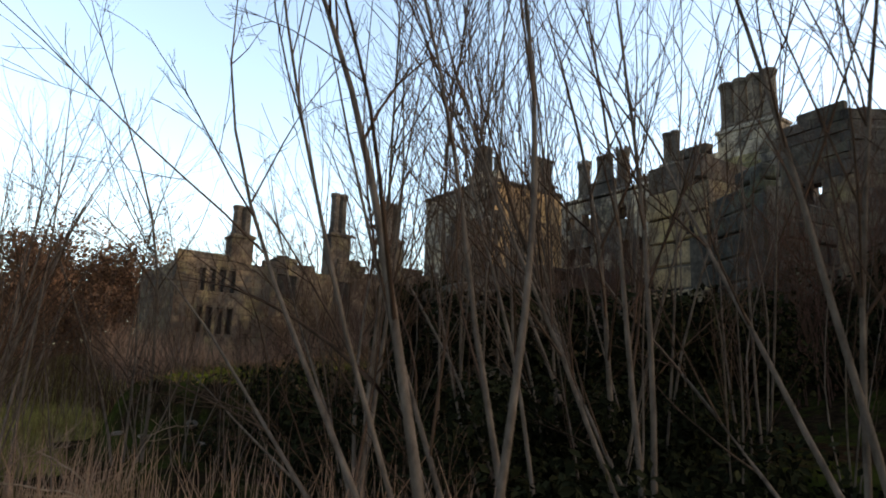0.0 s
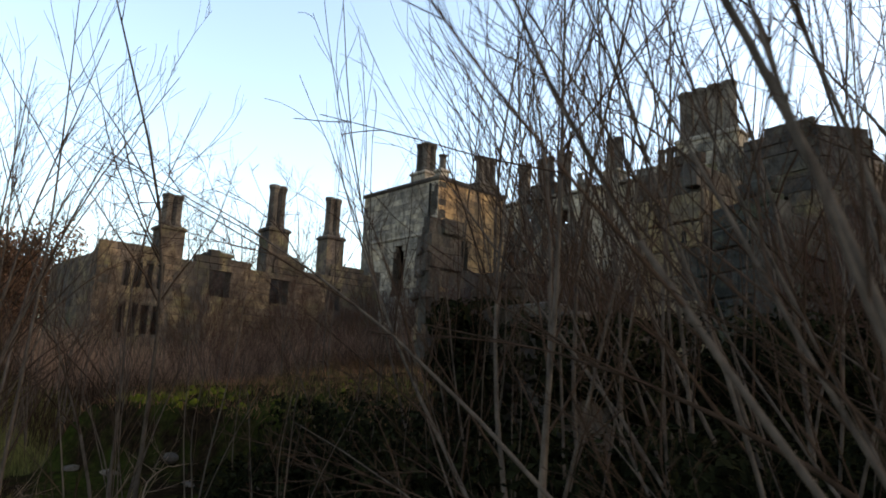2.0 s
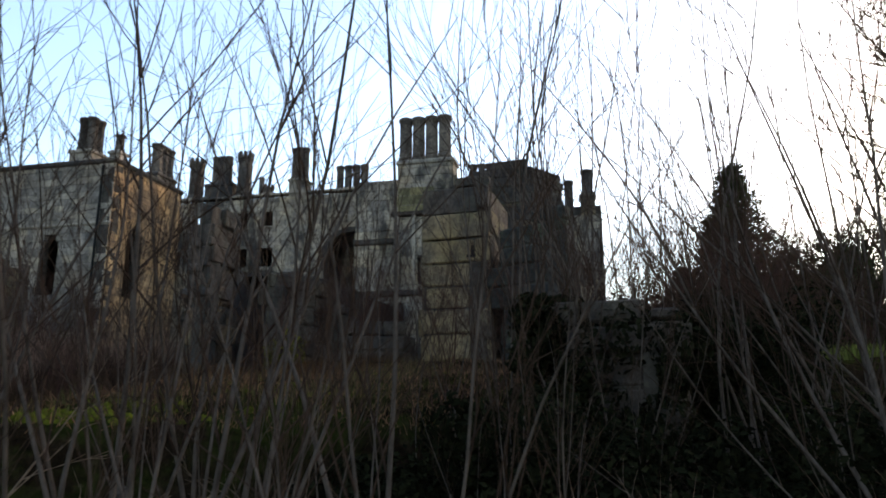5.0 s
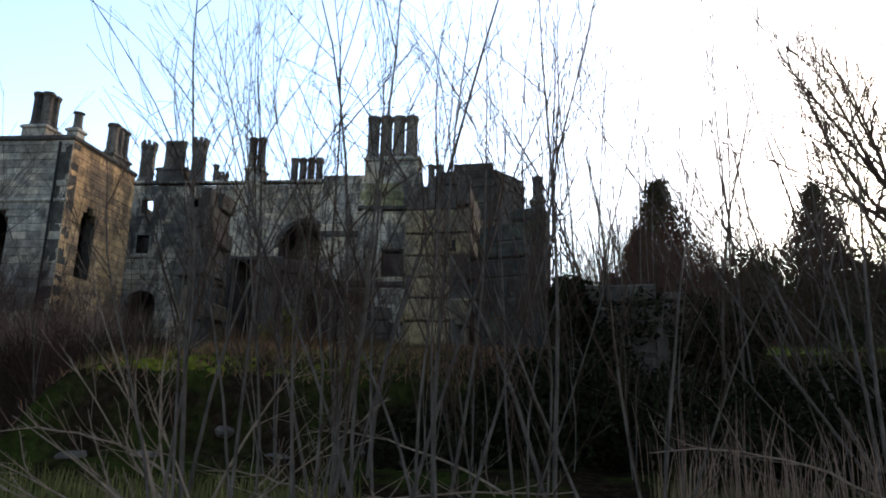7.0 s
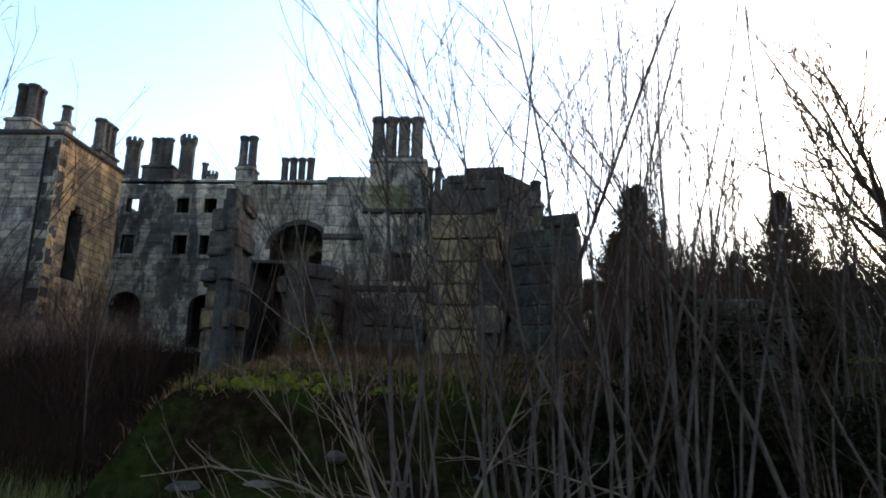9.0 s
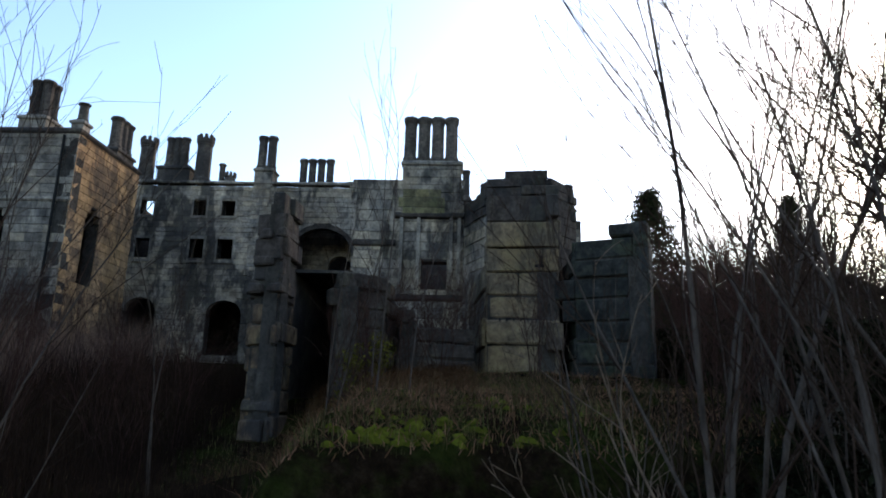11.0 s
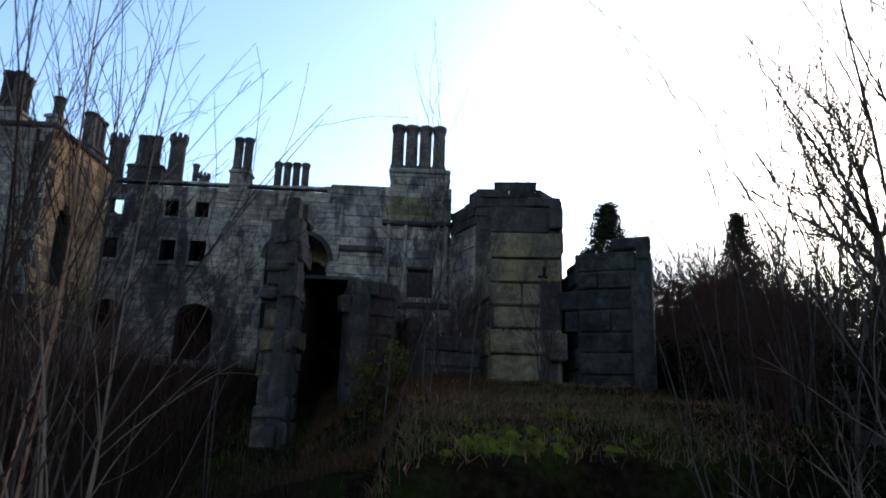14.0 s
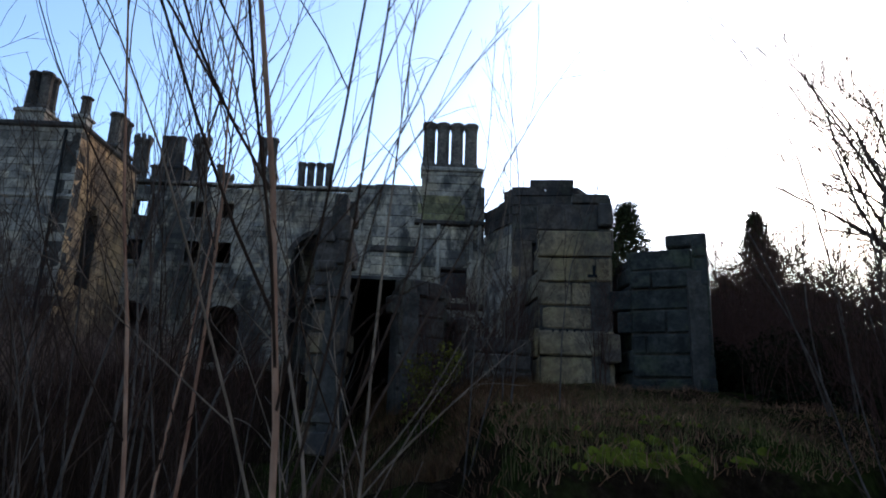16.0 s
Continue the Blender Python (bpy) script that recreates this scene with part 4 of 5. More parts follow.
arching_tree(211, 5.3, 8.3, ((-0.35, 0.0, 1, 6.0, 0.028, 0.0), (-0.6, 0.1, 1, 5.4, 0.024, 0.0), (-0.1, 0.0, 1, 6.2, 0.03, 0.01), (0.15, 0.1, 1, 6.0, 0.028, 0.01), (-0.9, 0.0, 0.9, 4.2, 0.013, 0.0), (0.3, -0.05, 1, 5.6, 0.017, 0.0), (-1.0, 0.1, 0.25, 3.4, 0.010, 0.0)), (9, 5))
arching_tree(212, 6.3, 10.6, ((-0.25, 0.0, 1, 6.6, 0.034, 0.01), (-0.5, 0.1, 1, 6.2, 0.03, 0.0), (0.05, 0.0, 1, 6.6, 0.036, 0.01), (-0.75, 0.0, 1, 5.6, 0.018, 0.0), (0.25, 0.0, 1, 6.2, 0.02, 0.0)), (9, 5))
arching_tree(210, 6.6, 9.2, ((-0.5, 0.1, 1, 6.4, 0.022, 0.0), (-0.8, 0.2, 1, 5.6, 0.018, 0.0), (-0.25, 0.1, 1, 6.6, 0.024, 0.01)), (9, 5))
for sd, x, y, limbs in ((221, -1.7, 5.7, ((-0.12, 0.05, 1, 5.8, 0.025, 0.0), (0.12, 0.0, 1, 5.4, 0.021, 0.0))),
                        (222, -0.75, 5.9, ((0.06, 0.05, 1, 6.2, 0.026, 0.0), (-0.22, 0.0, 1, 5.4, 0.02, 0.0), (0.25, 0.1, 1, 5.0, 0.018, 0.0))),
                        (223, 0.4, 5.5, ((-0.05, 0.05, 1, 6.0, 0.025, 0.0), (0.2, 0.0, 1, 5.2, 0.019, 0.0))),
                        (224, 1.5, 5.8, ((-0.18, 0.05, 1, 6.0, 0.024, 0.0), (0.05, 0.05, 1, 6.0, 0.024, 0.0)))):
    arching_tree(sd, x, y, limbs, (6, 4), "slender upright bare sapling beside the path", "bare_sapling", "sapling")
arching_tree(209, -1.5, 5.2, ((-1, 0.1, 0.36, 2.0, 0.016, 0.02), (-1, 0.0, 0.6, 2.2, 0.017, 0.02), (-0.9, 0.15, 0.8, 2.2, 0.017, 0.03), (-0.55, 0.1, 1, 2.3, 0.017, 0.02), (-0.25, 0.1, 1, 2.5, 0.018, 0.02),
                              (0.5, 0.1, 1, 2.2, 0.017, 0.0), (0.9, 0.1, 0.7, 2.0, 0.016, -0.02), (-0.8, -0.1, 0.45, 1.8, 0.013, 0.0), (-0.7, 0.2, 0.95, 1.9, 0.014, 0.0)),
             (6, 3), "sprawling pale shrub with long low branches", "sprawling_shrub", "shrub", CANE)
put(make_shrub("young_tree", "slender forked bare sapling on the bank", "tree", 203, 3, 7.4, 0.036, (-0.12, 0.0), 0.2, (8, 4), 0.6), -0.9, 7.7)
put(make_shrub("birch_sapling", "slender young birch with pinkish peeling bark", "tree", 204, 1, 6.5, 0.018, (0.02, 0), 0.03, (16, 5), 0.75, BIRCH), -6.58, 4.2)
put(make_shrub("bare_shrub", SHRUB, "shrub", 205, 3, 3.9, 0.011, (0.0, 0), 0.22, (7, 4), 0.7, CANE, CANE), -6.33, 4.45)
put(make_shrub("bare_shrub", SHRUB, "shrub", 206, 3, 5.2, 0.014, (-0.05, 0), 0.15, (9, 4), 0.6, BIRCH), -7.8, 5.9)

def crown_tree(name, label, seed, h, r, limbs, fork, x, y, reach=0.6, fine=0.014, group=""):
    """A trunk that divides into spreading limbs with a rounded crown of twigs."""
    rng = random.Random(seed)
    t = thing(name, label, "tree", group)
    FINEST[0] = fine
    tubes, twigs = Tubes(), Tubes()
    pts = bent(rng, (0, 0, -0.4), (0, 0, 1), h * 0.42, 5, 0.06, 0.05)
    tubes.add(pts, r, r * 0.6, 8)
    for i in range(limbs):
        a = 2 * math.pi * (i + rng.uniform(-0.3, 0.3)) / limbs
        p = pts[rng.choice((3, 4, 5))]
        k = rng.uniform(0.4, 1.2) * reach
        grow(rng, twigs, twigs, p, (math.cos(a) * k, math.sin(a) * k, 0.8), h * rng.uniform(0.45, 0.62), r * 0.30, 1, 0.12, 0.03, (0,) + fork, 0.85)
    FINEST[0] = 0.0016
    for n, tb, mt in (("trunk", tubes, BARK), ("crown", twigs, TWIG)):
        o = new(n, tb.mesh(n, mt))
        o.parent = t
    return put(t, x, y)


crown_tree("bare_tree", "tall bare deciduous tree with a dense twiggy crown", 301, 27, 0.5, 16, (16, 12), 27.2, 46.0, 0.85, 0.016)
wood = crown_tree("bare_tree", "thin bare tree standing behind the ruin", 302, 17, 0.2, 6, (8, 6), -52.0, 40.0, 0.5, 0.012, "bare trees behind the ruin")
rng = random.Random(33)
for x, y, s in ((-48, 33, 1.1), (-57, 45, 1.2), (-50, 50, 1.0), (-61, 36, 1.15), (-44, 27, 0.9), (-66, 30, 1.2), (-58, 24, 1.0), (-47, 15.5, 0.9), (-44, 58, 1.2), (6, 84, 0.9), (10, 90, 1.0), (15, 80, 0.9), (19, 92, 1.0), (12.5, 62, 0.7)):
    copy_at(wood, x, y, rng.uniform(0, 6.28), s)


grove = crown_tree("bare_tree", "tall bare tree with fine branches beyond the field", 303, 26, 0.3, 10, (13, 9), 34.0, 92.0, 0.6, 0.024, "bare trees beyond the field")
for x, y, s in ((29, 96, 0.8), (40, 94, 1.05), (46, 97, 0.95), (51, 93, 1.1), (57, 96, 1.0), (63, 92, 1.12), (70, 97, 1.05), (78, 93, 1.15), (87, 97, 1.1), (44, 84, 0.75), (55, 82, 0.8), (66, 80, 0.8), (33, 86, 0.7), (37, 78, 0.62), (49, 88, 0.8), (60, 87, 0.75), (72, 84, 0.8), (26, 90, 0.66)):
    copy_at(grove, x, y, rng.uniform(0, 6.28), s)


def conifer(seed, h, x, y, wide):
    rng = random.Random(seed)
    t = thing("conifer", "tall dark evergreen conifer behind the ruin", "tree")
    tubes = Tubes()
    tubes.add([Vector((0, 0, -0.3)), Vector((0, 0, h * 0.5)), Vector((0, 0, h))], 0.018 * h, 0.02, 6)
    o = new("trunk", tubes.mesh("trunk", BARK))
    o.parent = t
    v, f = [], []
    for i in range(int(600 + h * 60)):
        k = rng.random() ** 0.85
        a = rng.uniform(0, 6.283)
        z = h * (0.08 + 0.92 * k)
        r = wide * min(1.0, (1 - k) * 2.4) ** 0.75 * rng.uniform(0.3, 1.0) * (0.86 + 0.14 * math.sin(5 * a + 9 * k)) + 0.1
        c = Vector((r * math.cos(a), r * math.sin(a), z - r * 0.3))
        for _ in range(6):
            p = c + Vector((rng.gauss(0, 1), rng.gauss(0, 1), rng.gauss(0, 0.6))) * 0.28 * wide / 2.5
            d = Vector((rng.uniform(-1, 1), rng.uniform(-1, 1), rng.uniform(-0.7, 0.4))).normalized() * rng.uniform(0.2, 0.5) * (0.4 + wide / 5)
            s = d.orthogonal().normalized() * 0.11 * (0.4 + wide / 5)
            b = len(v)
            v += [p - s, p + s, p + d + s * 0.2, p + Vector((0, 0, 0.1))]
            f += [(b, b + 1, b + 2), (b, b + 2, b + 3)]
    me = bpy.data.meshes.new("crown")
    me.from_pydata([tuple(p) for p in v], [], f)
    me.materials.append(NEEDLE)
    o = new("crown", me)
    o.parent = t
    return put(t, x, y)


for sd, h, x, y, w in ((412, 13, 14, 88, 3.5), (413, 12, 19, 84, 3.5), (401, 29.2, 23.2, 100, 6.0), (402, 22, 20.5, 101, 4.6), (403, 41, 64, 142, 7.0), (404, 14, 30, 104, 4.0), (405, 15, 40, 110, 5.0), (406, 14, 52, 112, 5.0), (407, 15, 34, 92, 4.5), (408, 16, 60, 118, 5.5)):
    conifer(sd, h, x, y, w)


def blades(name, label, mat, seed, count, region, height, width, cat, droop=0.4, lean=0.35, keep=None):
    """Stalks and blades too many to count: thin three-sided spikes."""
    rng = random.Random(seed)
    v, f = [], []
    made = 0
    for _ in range(count * 4):
        if made >= count:
            break
        x, y = rng.uniform(region[0], region[1]), rng.uniform(region[2], region[3])
        if keep and rng.random() > keep(x, y):
            continue
        made += 1
        z = ground_z(x, y) - 0.03
        h = height * rng.uniform(0.35, 1.25)
        a = rng.uniform(0, 6.283)
        l = lean * rng.random()
        w = width * rng.uniform(0.6, 1.4)
        p0 = Vector((x, y, z))
        p1 = p0 + Vector((math.cos(a) * l * h * 0.4, math.sin(a) * l * h * 0.4, h * 0.6))
        p2 = p1 + Vector((math.cos(a) * l * h * (0.4 + droop), math.sin(a) * l * h * (0.4 + droop), h * 0.4))
        b = len(v)
        for p, r in ((p0, w), (p1, w * 0.7)):
            for k in range(3):
                t = a + 2.0944 * k
                v.append(p + Vector((math.cos(t) * r, math.sin(t) * r, 0)))
        v.append(p2)
        for k in range(3):
            q = (k + 1) % 3
            f += [(b + k, b + q, b + 3 + q, b + 3 + k), (b + 3 + k, b + 3 + q, b + 6)]
    me = bpy.data.meshes.new(name)
    me.from_pydata([tuple(p) for p in v], [], f)
    me.materials.append(mat)
    return tagged(new(name, me), label, cat, kind="stuff")


def patch(x, y, s=0.5, o=0.0):
    return 0.5 + noise.noise((x * s + o, y * s, 2.0))


blades("dead_brush", "dense brown thicket of dead stalks and thin canes", BRUSH, 501, 26000, (-26, 9, 6.5, 24), 0.9, 0.005, "brush",
       keep=lambda x, y: 0.0 if (-9.8 < x < 0.6 and y > 13) or (-13 < x < -1 and y < 8.6) or x > -0.8 or (x > -6.3 and y > 7.6) else 1.0)
blades("verge_grass", "green and straw grass on the verge of the path", GRASS, 506, 16000, (-14, -0.5, 4.6, 9.0), 0.3, 0.005, "grass", keep=lambda x, y: 0 if x > -6 and y > 6.8 else 1)
blades("verge_grass", "straw and green grass on the far verge of the path", GRASS, 511, 20000, (-36, -9.5, 0.6, 12.5), 0.42, 0.012, "grass", keep=lambda x, y: 0 if near_path(x, y) else (1 if x < -12 or y < 4.6 else 0.15))
blades("dead_bracken", "low russet dead bracken on the mound", BRACKEN, 507, 9000, (-7.8, -3.2, 13.4, 24), 0.42, 0.006, "bracken", 0.9, 1.9, keep=lambda x, y: max(0, patch(x, y, 0.7, 5) - 0.2))
blades("tall_brush", "tall brown thicket of thin canes before the wing", CANES, 505, 12000, (-25, -16.5, 10.5, 33), 2.2, 0.008, "brush")
blades("dark_brush", "dark brown thicket of dead stalks beside the pier", BRUSH, 509, 9000, (-16.5, -10.0, 11, 30), 1.5, 0.007, "brush")
blades("dry_grass", "tufts of dead straw-coloured grass", STRAW, 502, 16000, (-24, 10, 2.8, 22), 0.4, 0.004, "grass", keep=lambda x, y: 0 if near_path(x, y) or (x > -5.6 and y > 7.5 and patch(x, y, 0.9, 7) < 0.62) or (x > -1 and y > 6) or (x > -6 and 7 < y < bank_edge(x) + 0.3) else max(0, patch(x, y) - 0.1))
blades("green_grass", "short green grass beside the path", GRASS, 503, 16000, (-26, 12, 3.0, 24), 0.22, 0.004, "grass", keep=lambda x, y: 0 if (x > -1 and y > 6) or (x > -6 and 7 < y < bank_edge(x) + 0.3) else max(0, patch(x, y, 0.4, 9) - 0.15))
# brighter copy of the bracken: light on the bank top put into its colour
BANKLEAF = leafy_material("lit_dead_bracken", (0.05, 0.024, 0.015), (0.24, 0.125, 0.075))


def moss_cushions(seed, spots):
    """Low uneven cushions that lie on the ground: x, y, spread, how many."""
    rng = random.Random(seed)
    v, f = [], []
    for cx, cy, spread, n in spots:
        for _ in range(n):
            x0, y0 = cx + rng.gauss(0, 0.5) * spread, cy + rng.gauss(0, 0.42) * spread
            r = rng.uniform(0.025, 0.085)
            if y0 < bank_edge(x0) + 0.3:
                continue
            k = rng.uniform(0, 50)
            base = len(v)
            v.append((x0, y0, ground_z(x0, y0) + 0.05 + 0.1 * r))
            for ring in (0.35, 0.7, 1.0):
                for i in range(14):
                    a = 2 * math.pi * i / 14
                    q = r * ring * (1 + 0.55 * noise.noise((math.cos(a) * 1.3 + k, math.sin(a) * 1.3, 0)))
                    x, y = x0 + q * math.cos(a) * 1.3, y0 + q * math.sin(a)
                    v.append((x, y, ground_z(x, y) + (0.05 + 0.1 * r) * (1 - ring ** 2) - 0.015 * ring + 0.025 * noise.noise((x * 9, y * 9, k))))
            for i in range(14):
                j = (i + 1) % 14
                f.append((base, base + 1 + i, base + 1 + j))
                for m in (0, 14):
                    f.append((base + 1 + m + i, base + 15 + m + i, base + 15 + m + j, base + 1 + m + j))
    me = bpy.data.meshes.new("moss_bank")
    me.from_pydata(v, [], f)
    me.materials.append(MOSS)
    for p in me.polygons:
        p.use_smooth = True
    return tagged(new("moss_bank", me), "bright yellow-green moss cushions on the bank", "moss", kind="stuff")


moss_cushions(504, ((-4.1, 9.3, 0.6, 70), (-3.5, 10.0, 0.9, 40), (-2.4, 12.4, 1.6, 25), (-1.2, 17.0, 2.4, 30), (-3.6, 13.0, 1.4, 16)))
TUFT = leafy_material("pale_straw_tufts", (0.04, 0.03, 0.015), (0.15, 0.105, 0.055))
blades("straw_tufts", "pale straw tufts and dead stalks beside the path", TUFT, 513, 2200, (2.4, 7.6, 5.3, 7.4), 0.36, 0.004, "grass", keep=lambda x, y: 0 if near_path(x, y) else max(0, patch(x, y, 0.8, 2) - 0.1))
blades("cane_brush", "thin pinkish-brown dead canes beside the path", CANES, 514, 600, (2.4, 7.6, 5.6, 8.2), 1.0, 0.005, "brush", keep=lambda x, y: max(0, patch(x, y, 0.6, 4) - 0.15))
blades("bank_grass", "short mossy brown and green grass on the bank top", BANKGRASS, 512, 10000, (-5.2, 2.0, 8.4, 22.5), 0.13, 0.005, "grass", keep=lambda x, y: max(0, patch(x, y, 0.45, 3) - 0.05) if y > bank_edge(x) + 0.1 else 0)
blades("bank_bracken", "russet dead bracken and grass on the bank", BANKLEAF, 510, 8000, (-5.7, 1.5, 8.0, 22), 0.2, 0.006, "bracken", 0.9, 2.2, keep=lambda x, y: (1.0 if x < -3.6 and y > 11 else 0.5) if y > bank_edge(x) + 0.1 else 0)


def leaf_mound(name, label, cat, seed, lumps, leaves, mat, size):
    """Evergreen growth: a heap of leaves over lumps (x, y, z, radius)."""
    rng = random.Random(seed)
    v, f = [], []
    for _ in range(leaves):
        x, y, z, r = rng.choice(lumps)
        d = Vector((rng.gauss(0, 1), rng.gauss(0, 1), rng.gauss(0, 1))).normalized()
        k = r * rng.uniform(0.72, 1.12)
        p = Vector((x, y, z)) + d * k
        if p.z < ground_z(p.x, p.y) - 0.1:
            continue
        n = (d + Vector((rng.uniform(-1, 1), rng.uniform(-1, 1), rng.uniform(-1, 1))) * 0.8).normalized()
        a = n.orthogonal().normalized()
        a = (Matrix.Rotation(rng.uniform(0, 6.28), 3, n) @ a) * size * rng.uniform(0.6, 1.4)
        b = n.cross(a) * 0.7
        q = len(v)
        v += [p - a, p + b * 0.8 + n * 0.15 * size, p + a, p - b * 0.8 + n * 0.15 * size]
        f += [(q, q + 1, q + 2), (q, q + 2, q + 3)]
    me = bpy.data.meshes.new(name)
    me.from_pydata([tuple(p) for p in v], [], f)
    me.materials.append(mat)
    return tagged(new(name, me), label, cat, kind="stuff")


def heap(seed, x0, x1, y0, y1, z0, z1, n, r):
    rng = random.Random(seed)
    return [(rng.uniform(x0, x1), rng.uniform(y0, y1), rng.uniform(z0, z1), r * rng.uniform(0.6, 1.2)) for _ in range(n)]


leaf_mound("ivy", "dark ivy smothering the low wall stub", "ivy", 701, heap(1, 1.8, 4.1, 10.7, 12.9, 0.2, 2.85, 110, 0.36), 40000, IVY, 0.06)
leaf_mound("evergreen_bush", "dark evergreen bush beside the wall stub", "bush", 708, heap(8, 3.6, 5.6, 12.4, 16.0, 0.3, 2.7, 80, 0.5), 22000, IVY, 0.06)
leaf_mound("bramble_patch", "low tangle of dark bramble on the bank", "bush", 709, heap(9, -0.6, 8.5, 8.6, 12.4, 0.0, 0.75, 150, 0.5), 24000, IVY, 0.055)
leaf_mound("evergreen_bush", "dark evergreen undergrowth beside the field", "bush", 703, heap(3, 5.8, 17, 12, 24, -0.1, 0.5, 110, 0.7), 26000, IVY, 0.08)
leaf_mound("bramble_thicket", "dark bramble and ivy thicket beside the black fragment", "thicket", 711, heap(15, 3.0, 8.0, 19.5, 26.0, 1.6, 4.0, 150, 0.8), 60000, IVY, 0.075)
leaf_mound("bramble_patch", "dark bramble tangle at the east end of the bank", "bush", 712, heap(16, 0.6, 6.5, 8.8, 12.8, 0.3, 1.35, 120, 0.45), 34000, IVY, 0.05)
leaf_mound("evergreen_hedge", "dark hedge of evergreens along the field", "hedge", 704, heap(4, 26, 110, 72, 108, 3.0, 16.0, 380, 2.4), 110000, NEEDLE, 0.22)
leaf_mound("evergreen_wood", "dark wood of tall evergreens beyond the field", "trees", 710, heap(14, 24, 118, 90, 114, 6.0, 20.5, 420, 2.6), 150000, NEEDLE, 0.23)
blades("field_grass", "rough sunlit grass of the park beyond", FIELD, 508, 14000, (11, 75, 28, 74), 0.6, 0.05, "grass")

# reddish thin-twigged bushes round the lower pier and passage
red = make_shrub("twiggy_bush", "reddish-brown thin-twigged bush against the ruined wall", "bush", 801, 9, 3.6, 0.014, fan=0.55, fork=(10, 6), spread=0.7, bark=REDTWIG, twig=REDTWIG, group="bushes by the ruin")
put(red, -5.0, 21.5)
rng = random.Random(9)
for x, y in ((-4.0, 21.0), (-3.2, 23.4), (-5.9, 20.0), (-4.4, 23.2), (-5.3, 23.0), (-3.7, 22.6), (-6.3, 18.6), (-4.6, 25.2), (-10.6, 19.0), (-12.2, 18.5), (-11.5, 21.5), (-13.6, 20.5), (-15.5, 19.5), (-10.4, 16.2), (-13.0, 16.0), (-16.0, 16.8), (-18.5, 17.5), (-14.5, 23.5), (-17.5, 22.5), (-20.5, 20.5), (-1.4, 21.2), (2.6, 20.5), (4.2, 19.0), (-21.5, 16.5), (-23.0, 22.5), (-20.0, 25.5), (-23.5, 27.5)):
    copy_at(red, x, y, rng.uniform(0, 6.28), 1)
for x, y, s in ((4.6, 27.5, 1.5), (5.6, 28.6, 1.7), (6.6, 27.4, 1.6), (7.4, 29.5, 1.7), (8.4, 28.4, 1.6), (9.2, 30.5, 1.8), (5.2, 31.0, 1.8), (6.4, 32.0, 1.7), (7.8, 33.0, 1.9), (9.6, 34.0, 1.9),
                (11.0, 40.0, 2.1), (12.5, 43.0, 2.2), (14.0, 46.0, 2.3), (15.5, 49.0, 2.3), (17.5, 53.0, 2.4), (19.5, 56.0, 2.4), (13.0, 50.0, 2.3), (22.0, 60.0, 2.5), (25.0, 63.0, 2.5), (28.0, 66.0, 2.6)):
    copy_at(red, x, y, rng.uniform(0, 6.28), s)
for x, y, s in ((3.4, 19.6, 1.2), (4.6, 19.2, 1.3), (5.8, 19.8, 1.3), (7.0, 20.0, 1.2), (3.8, 22.5, 1.6), (5.4, 23.5, 1.6), (6.8, 23.0, 1.5), (1.2, 13.2, 0.8), (0.4, 12.0, 0.7), (2.6, 15.0, 0.9), (-23.5, 14.5, 1.2), (-22.5, 18.0, 1.4), (-24.0, 20.0, 1.5), (-22.0, 22.5, 1.5), (-23.8, 25.0, 1.6), (-21.5, 27.0, 1.5), (-23.6, 29.5, 1.6), (-19.5, 18.5, 1.1), (-20.0, 23.0, 1.3), (-18.5, 27.0, 1.3), (-26.0, 33.0, 1.3), (-22.5, 32.0, 1.4)):
    copy_at(red, x, y, rng.uniform(0, 6.28), s)

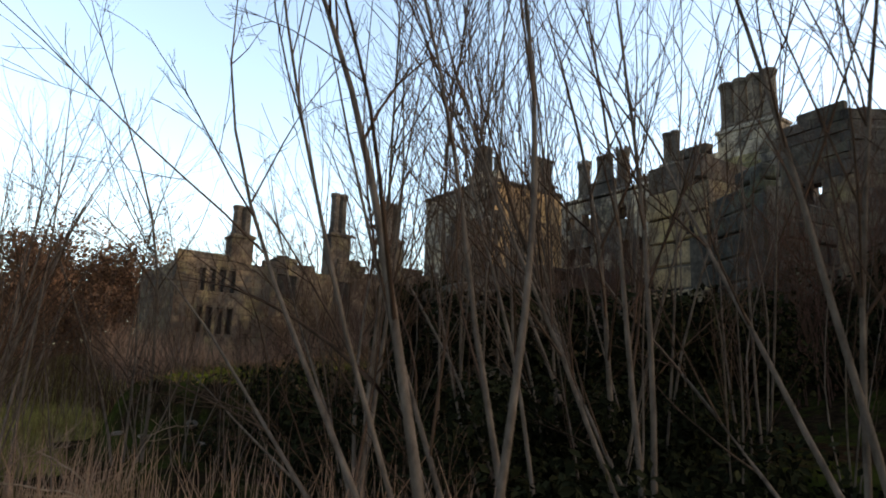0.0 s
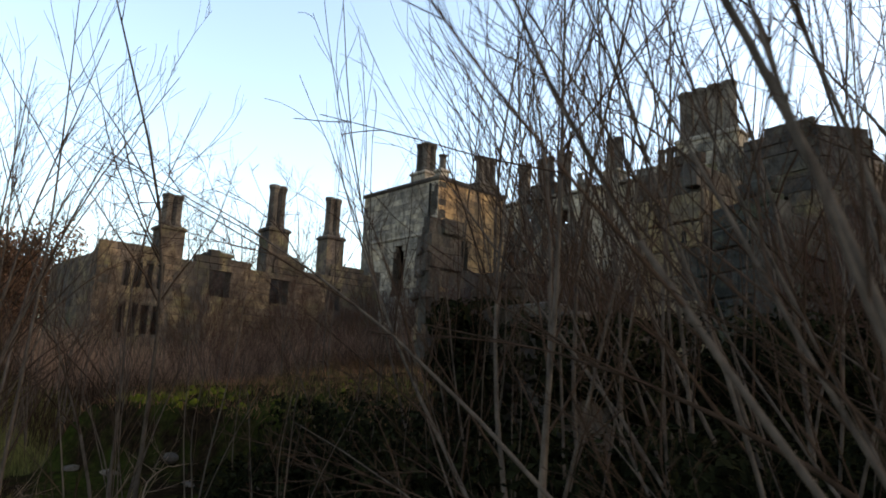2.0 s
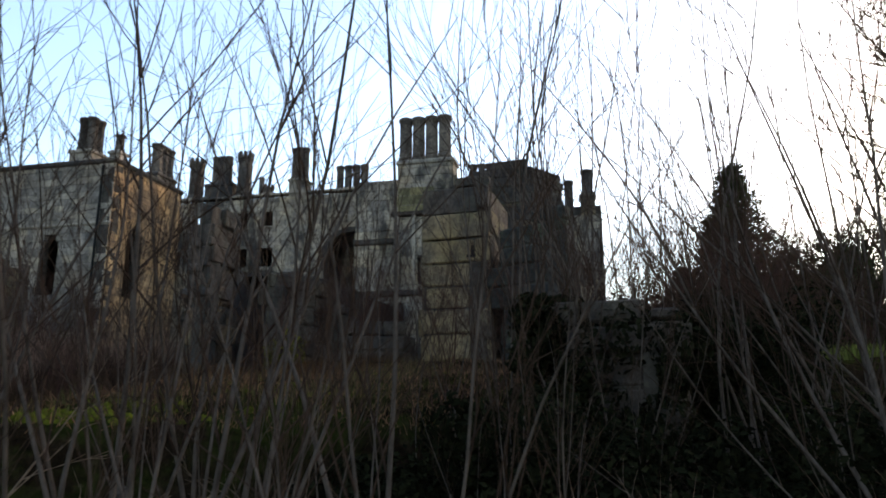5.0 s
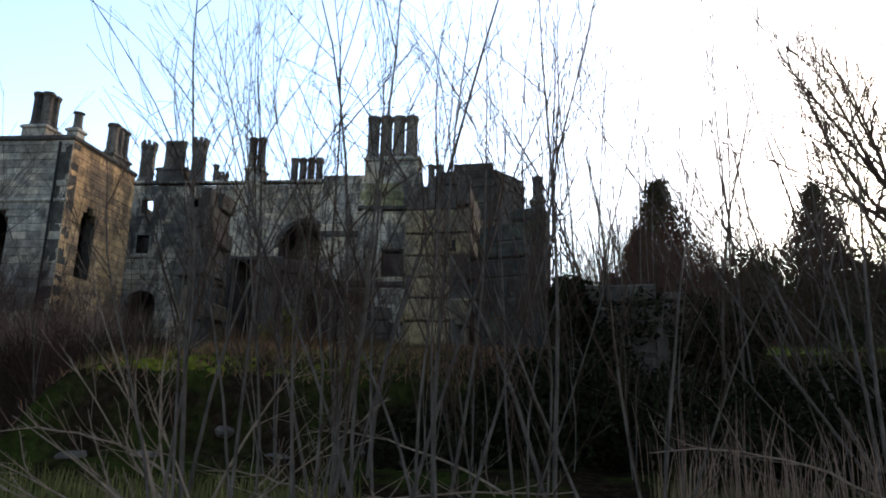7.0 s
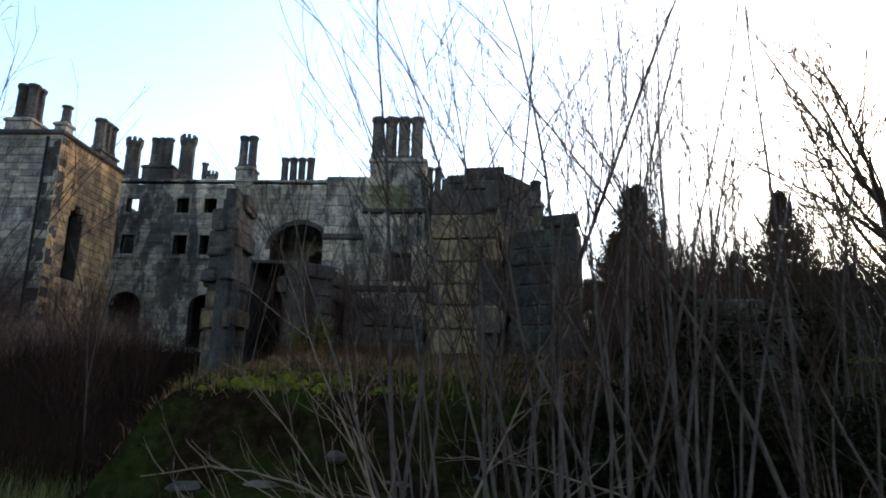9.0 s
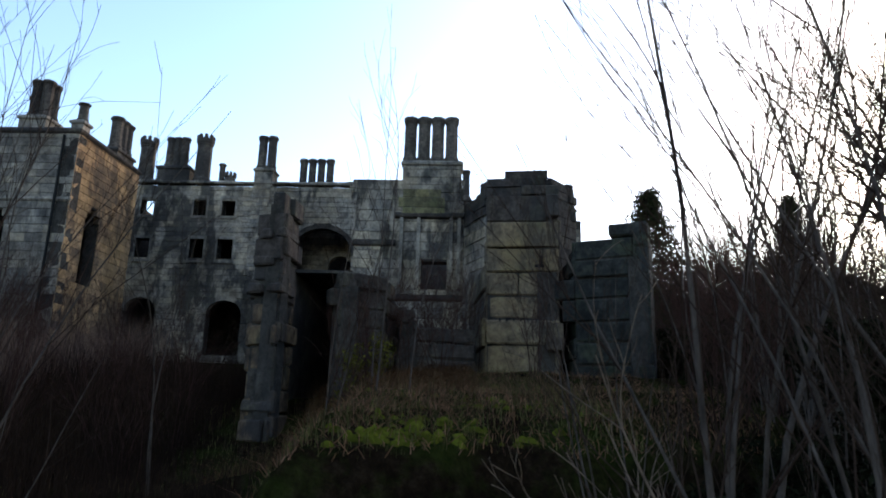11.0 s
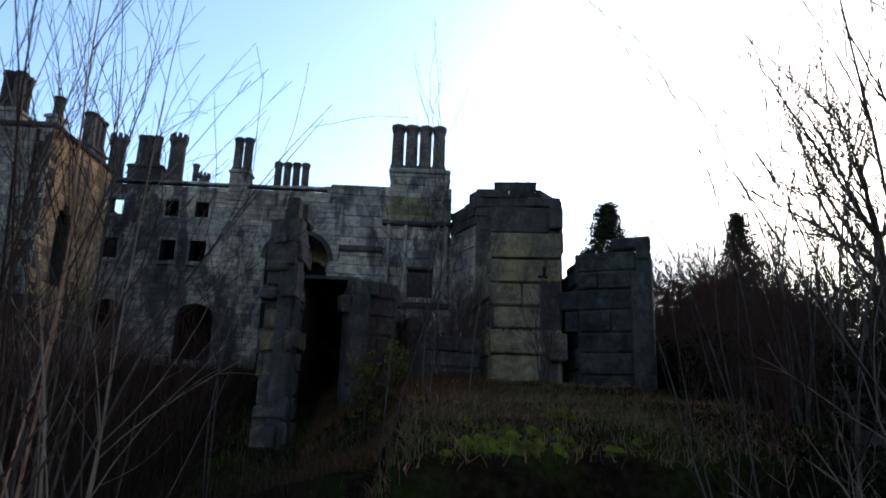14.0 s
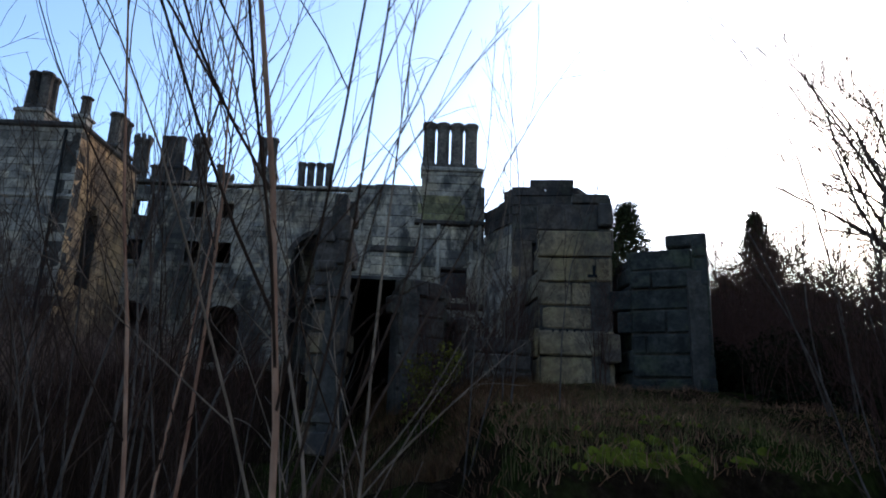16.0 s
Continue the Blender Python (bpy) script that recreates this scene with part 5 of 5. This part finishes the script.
DEADLEAF = leafy_material("dead_beech_leaves", (0.035, 0.02, 0.013), (0.15, 0.08, 0.05), 0.8)
leaf_mound("beech_thicket", "russet thicket of beech still holding dead leaves", "thicket", 705, heap(5, -53, -40, 7.5, 17.5, 2.0, 10.0, 90, 1.9), 70000, DEADLEAF, 0.12)
leaf_mound("beech_thicket", "low russet thicket beyond the path", "thicket", 706, heap(6, -70, -54, -8, 12, 2.0, 8.0, 60, 2.4), 50000, DEADLEAF, 0.14)

LEAF = leafy_material("yellowing_leaves", (0.03, 0.03, 0.006), (0.12, 0.105, 0.02))
leaf_mound("leafy_bush", "small yellow-green leafy bush at the foot of a pier", "bush", 707, heap(7, -6.6, -5.4, 19.4, 20.6, 1.6, 3.6, 16, 0.32), 1500, LEAF, 0.05)


def cane(seed, x, y, turn, length, height):
    """A long arching cane with side shoots, rooted in the bank."""
    rng = random.Random(seed)
    t = thing("arching_cane", "long pale bare branch arching low over the bank", "branch", "arching branches on the bank")
    tubes, twigs = Tubes(), Tubes()
    pts = []
    for i in range(13):
        k = i / 12
        pts.append(Vector((length * k, 0.10 * math.sin(5 * k + seed), -0.1 + height * math.sin(math.pi * (0.02 + 0.5 * k)) ** 0.8 - 0.22 * height * k * k + rng.uniform(-.02, .02))))
    tubes.add(pts, 0.016, 0.004, 6)
    for i in range(4, 12):
        grow(rng, twigs, twigs, pts[i], (rng.uniform(0.2, 1), rng.uniform(-1, 1), rng.uniform(-0.1, 0.9)), length * rng.uniform(0.12, 0.3), 0.006, 2, 0.12, 0.03, (0, 0, 3), 0.6)
    a = new("stem", tubes.mesh("stem", CANE))
    a.parent = t
    b = new("twig_spray", twigs.mesh("twig_spray", CANE))
    b.parent = a
    tagged(b, kind="stuff")
    return put(t, x, y, turn)


rng = random.Random(41)
for i, (x, y) in enumerate(((7.6, 6.9), (6.2, 6.8), (4.6, 6.3), (3.2, 5.8), (1.6, 5.9), (0.2, 5.6), (-1.2, 5.4), (-2.0, 6.4), (-7.6, 5.9), (-8.8, 5.4), (0.9, 7.2))):
    cane(900 + i, x, y, math.pi + rng.uniform(-0.7, 0.7) if i % 3 else rng.uniform(-0.6, 0.6), rng.uniform(2.0, 3.2), rng.uniform(0.45, 1.0))
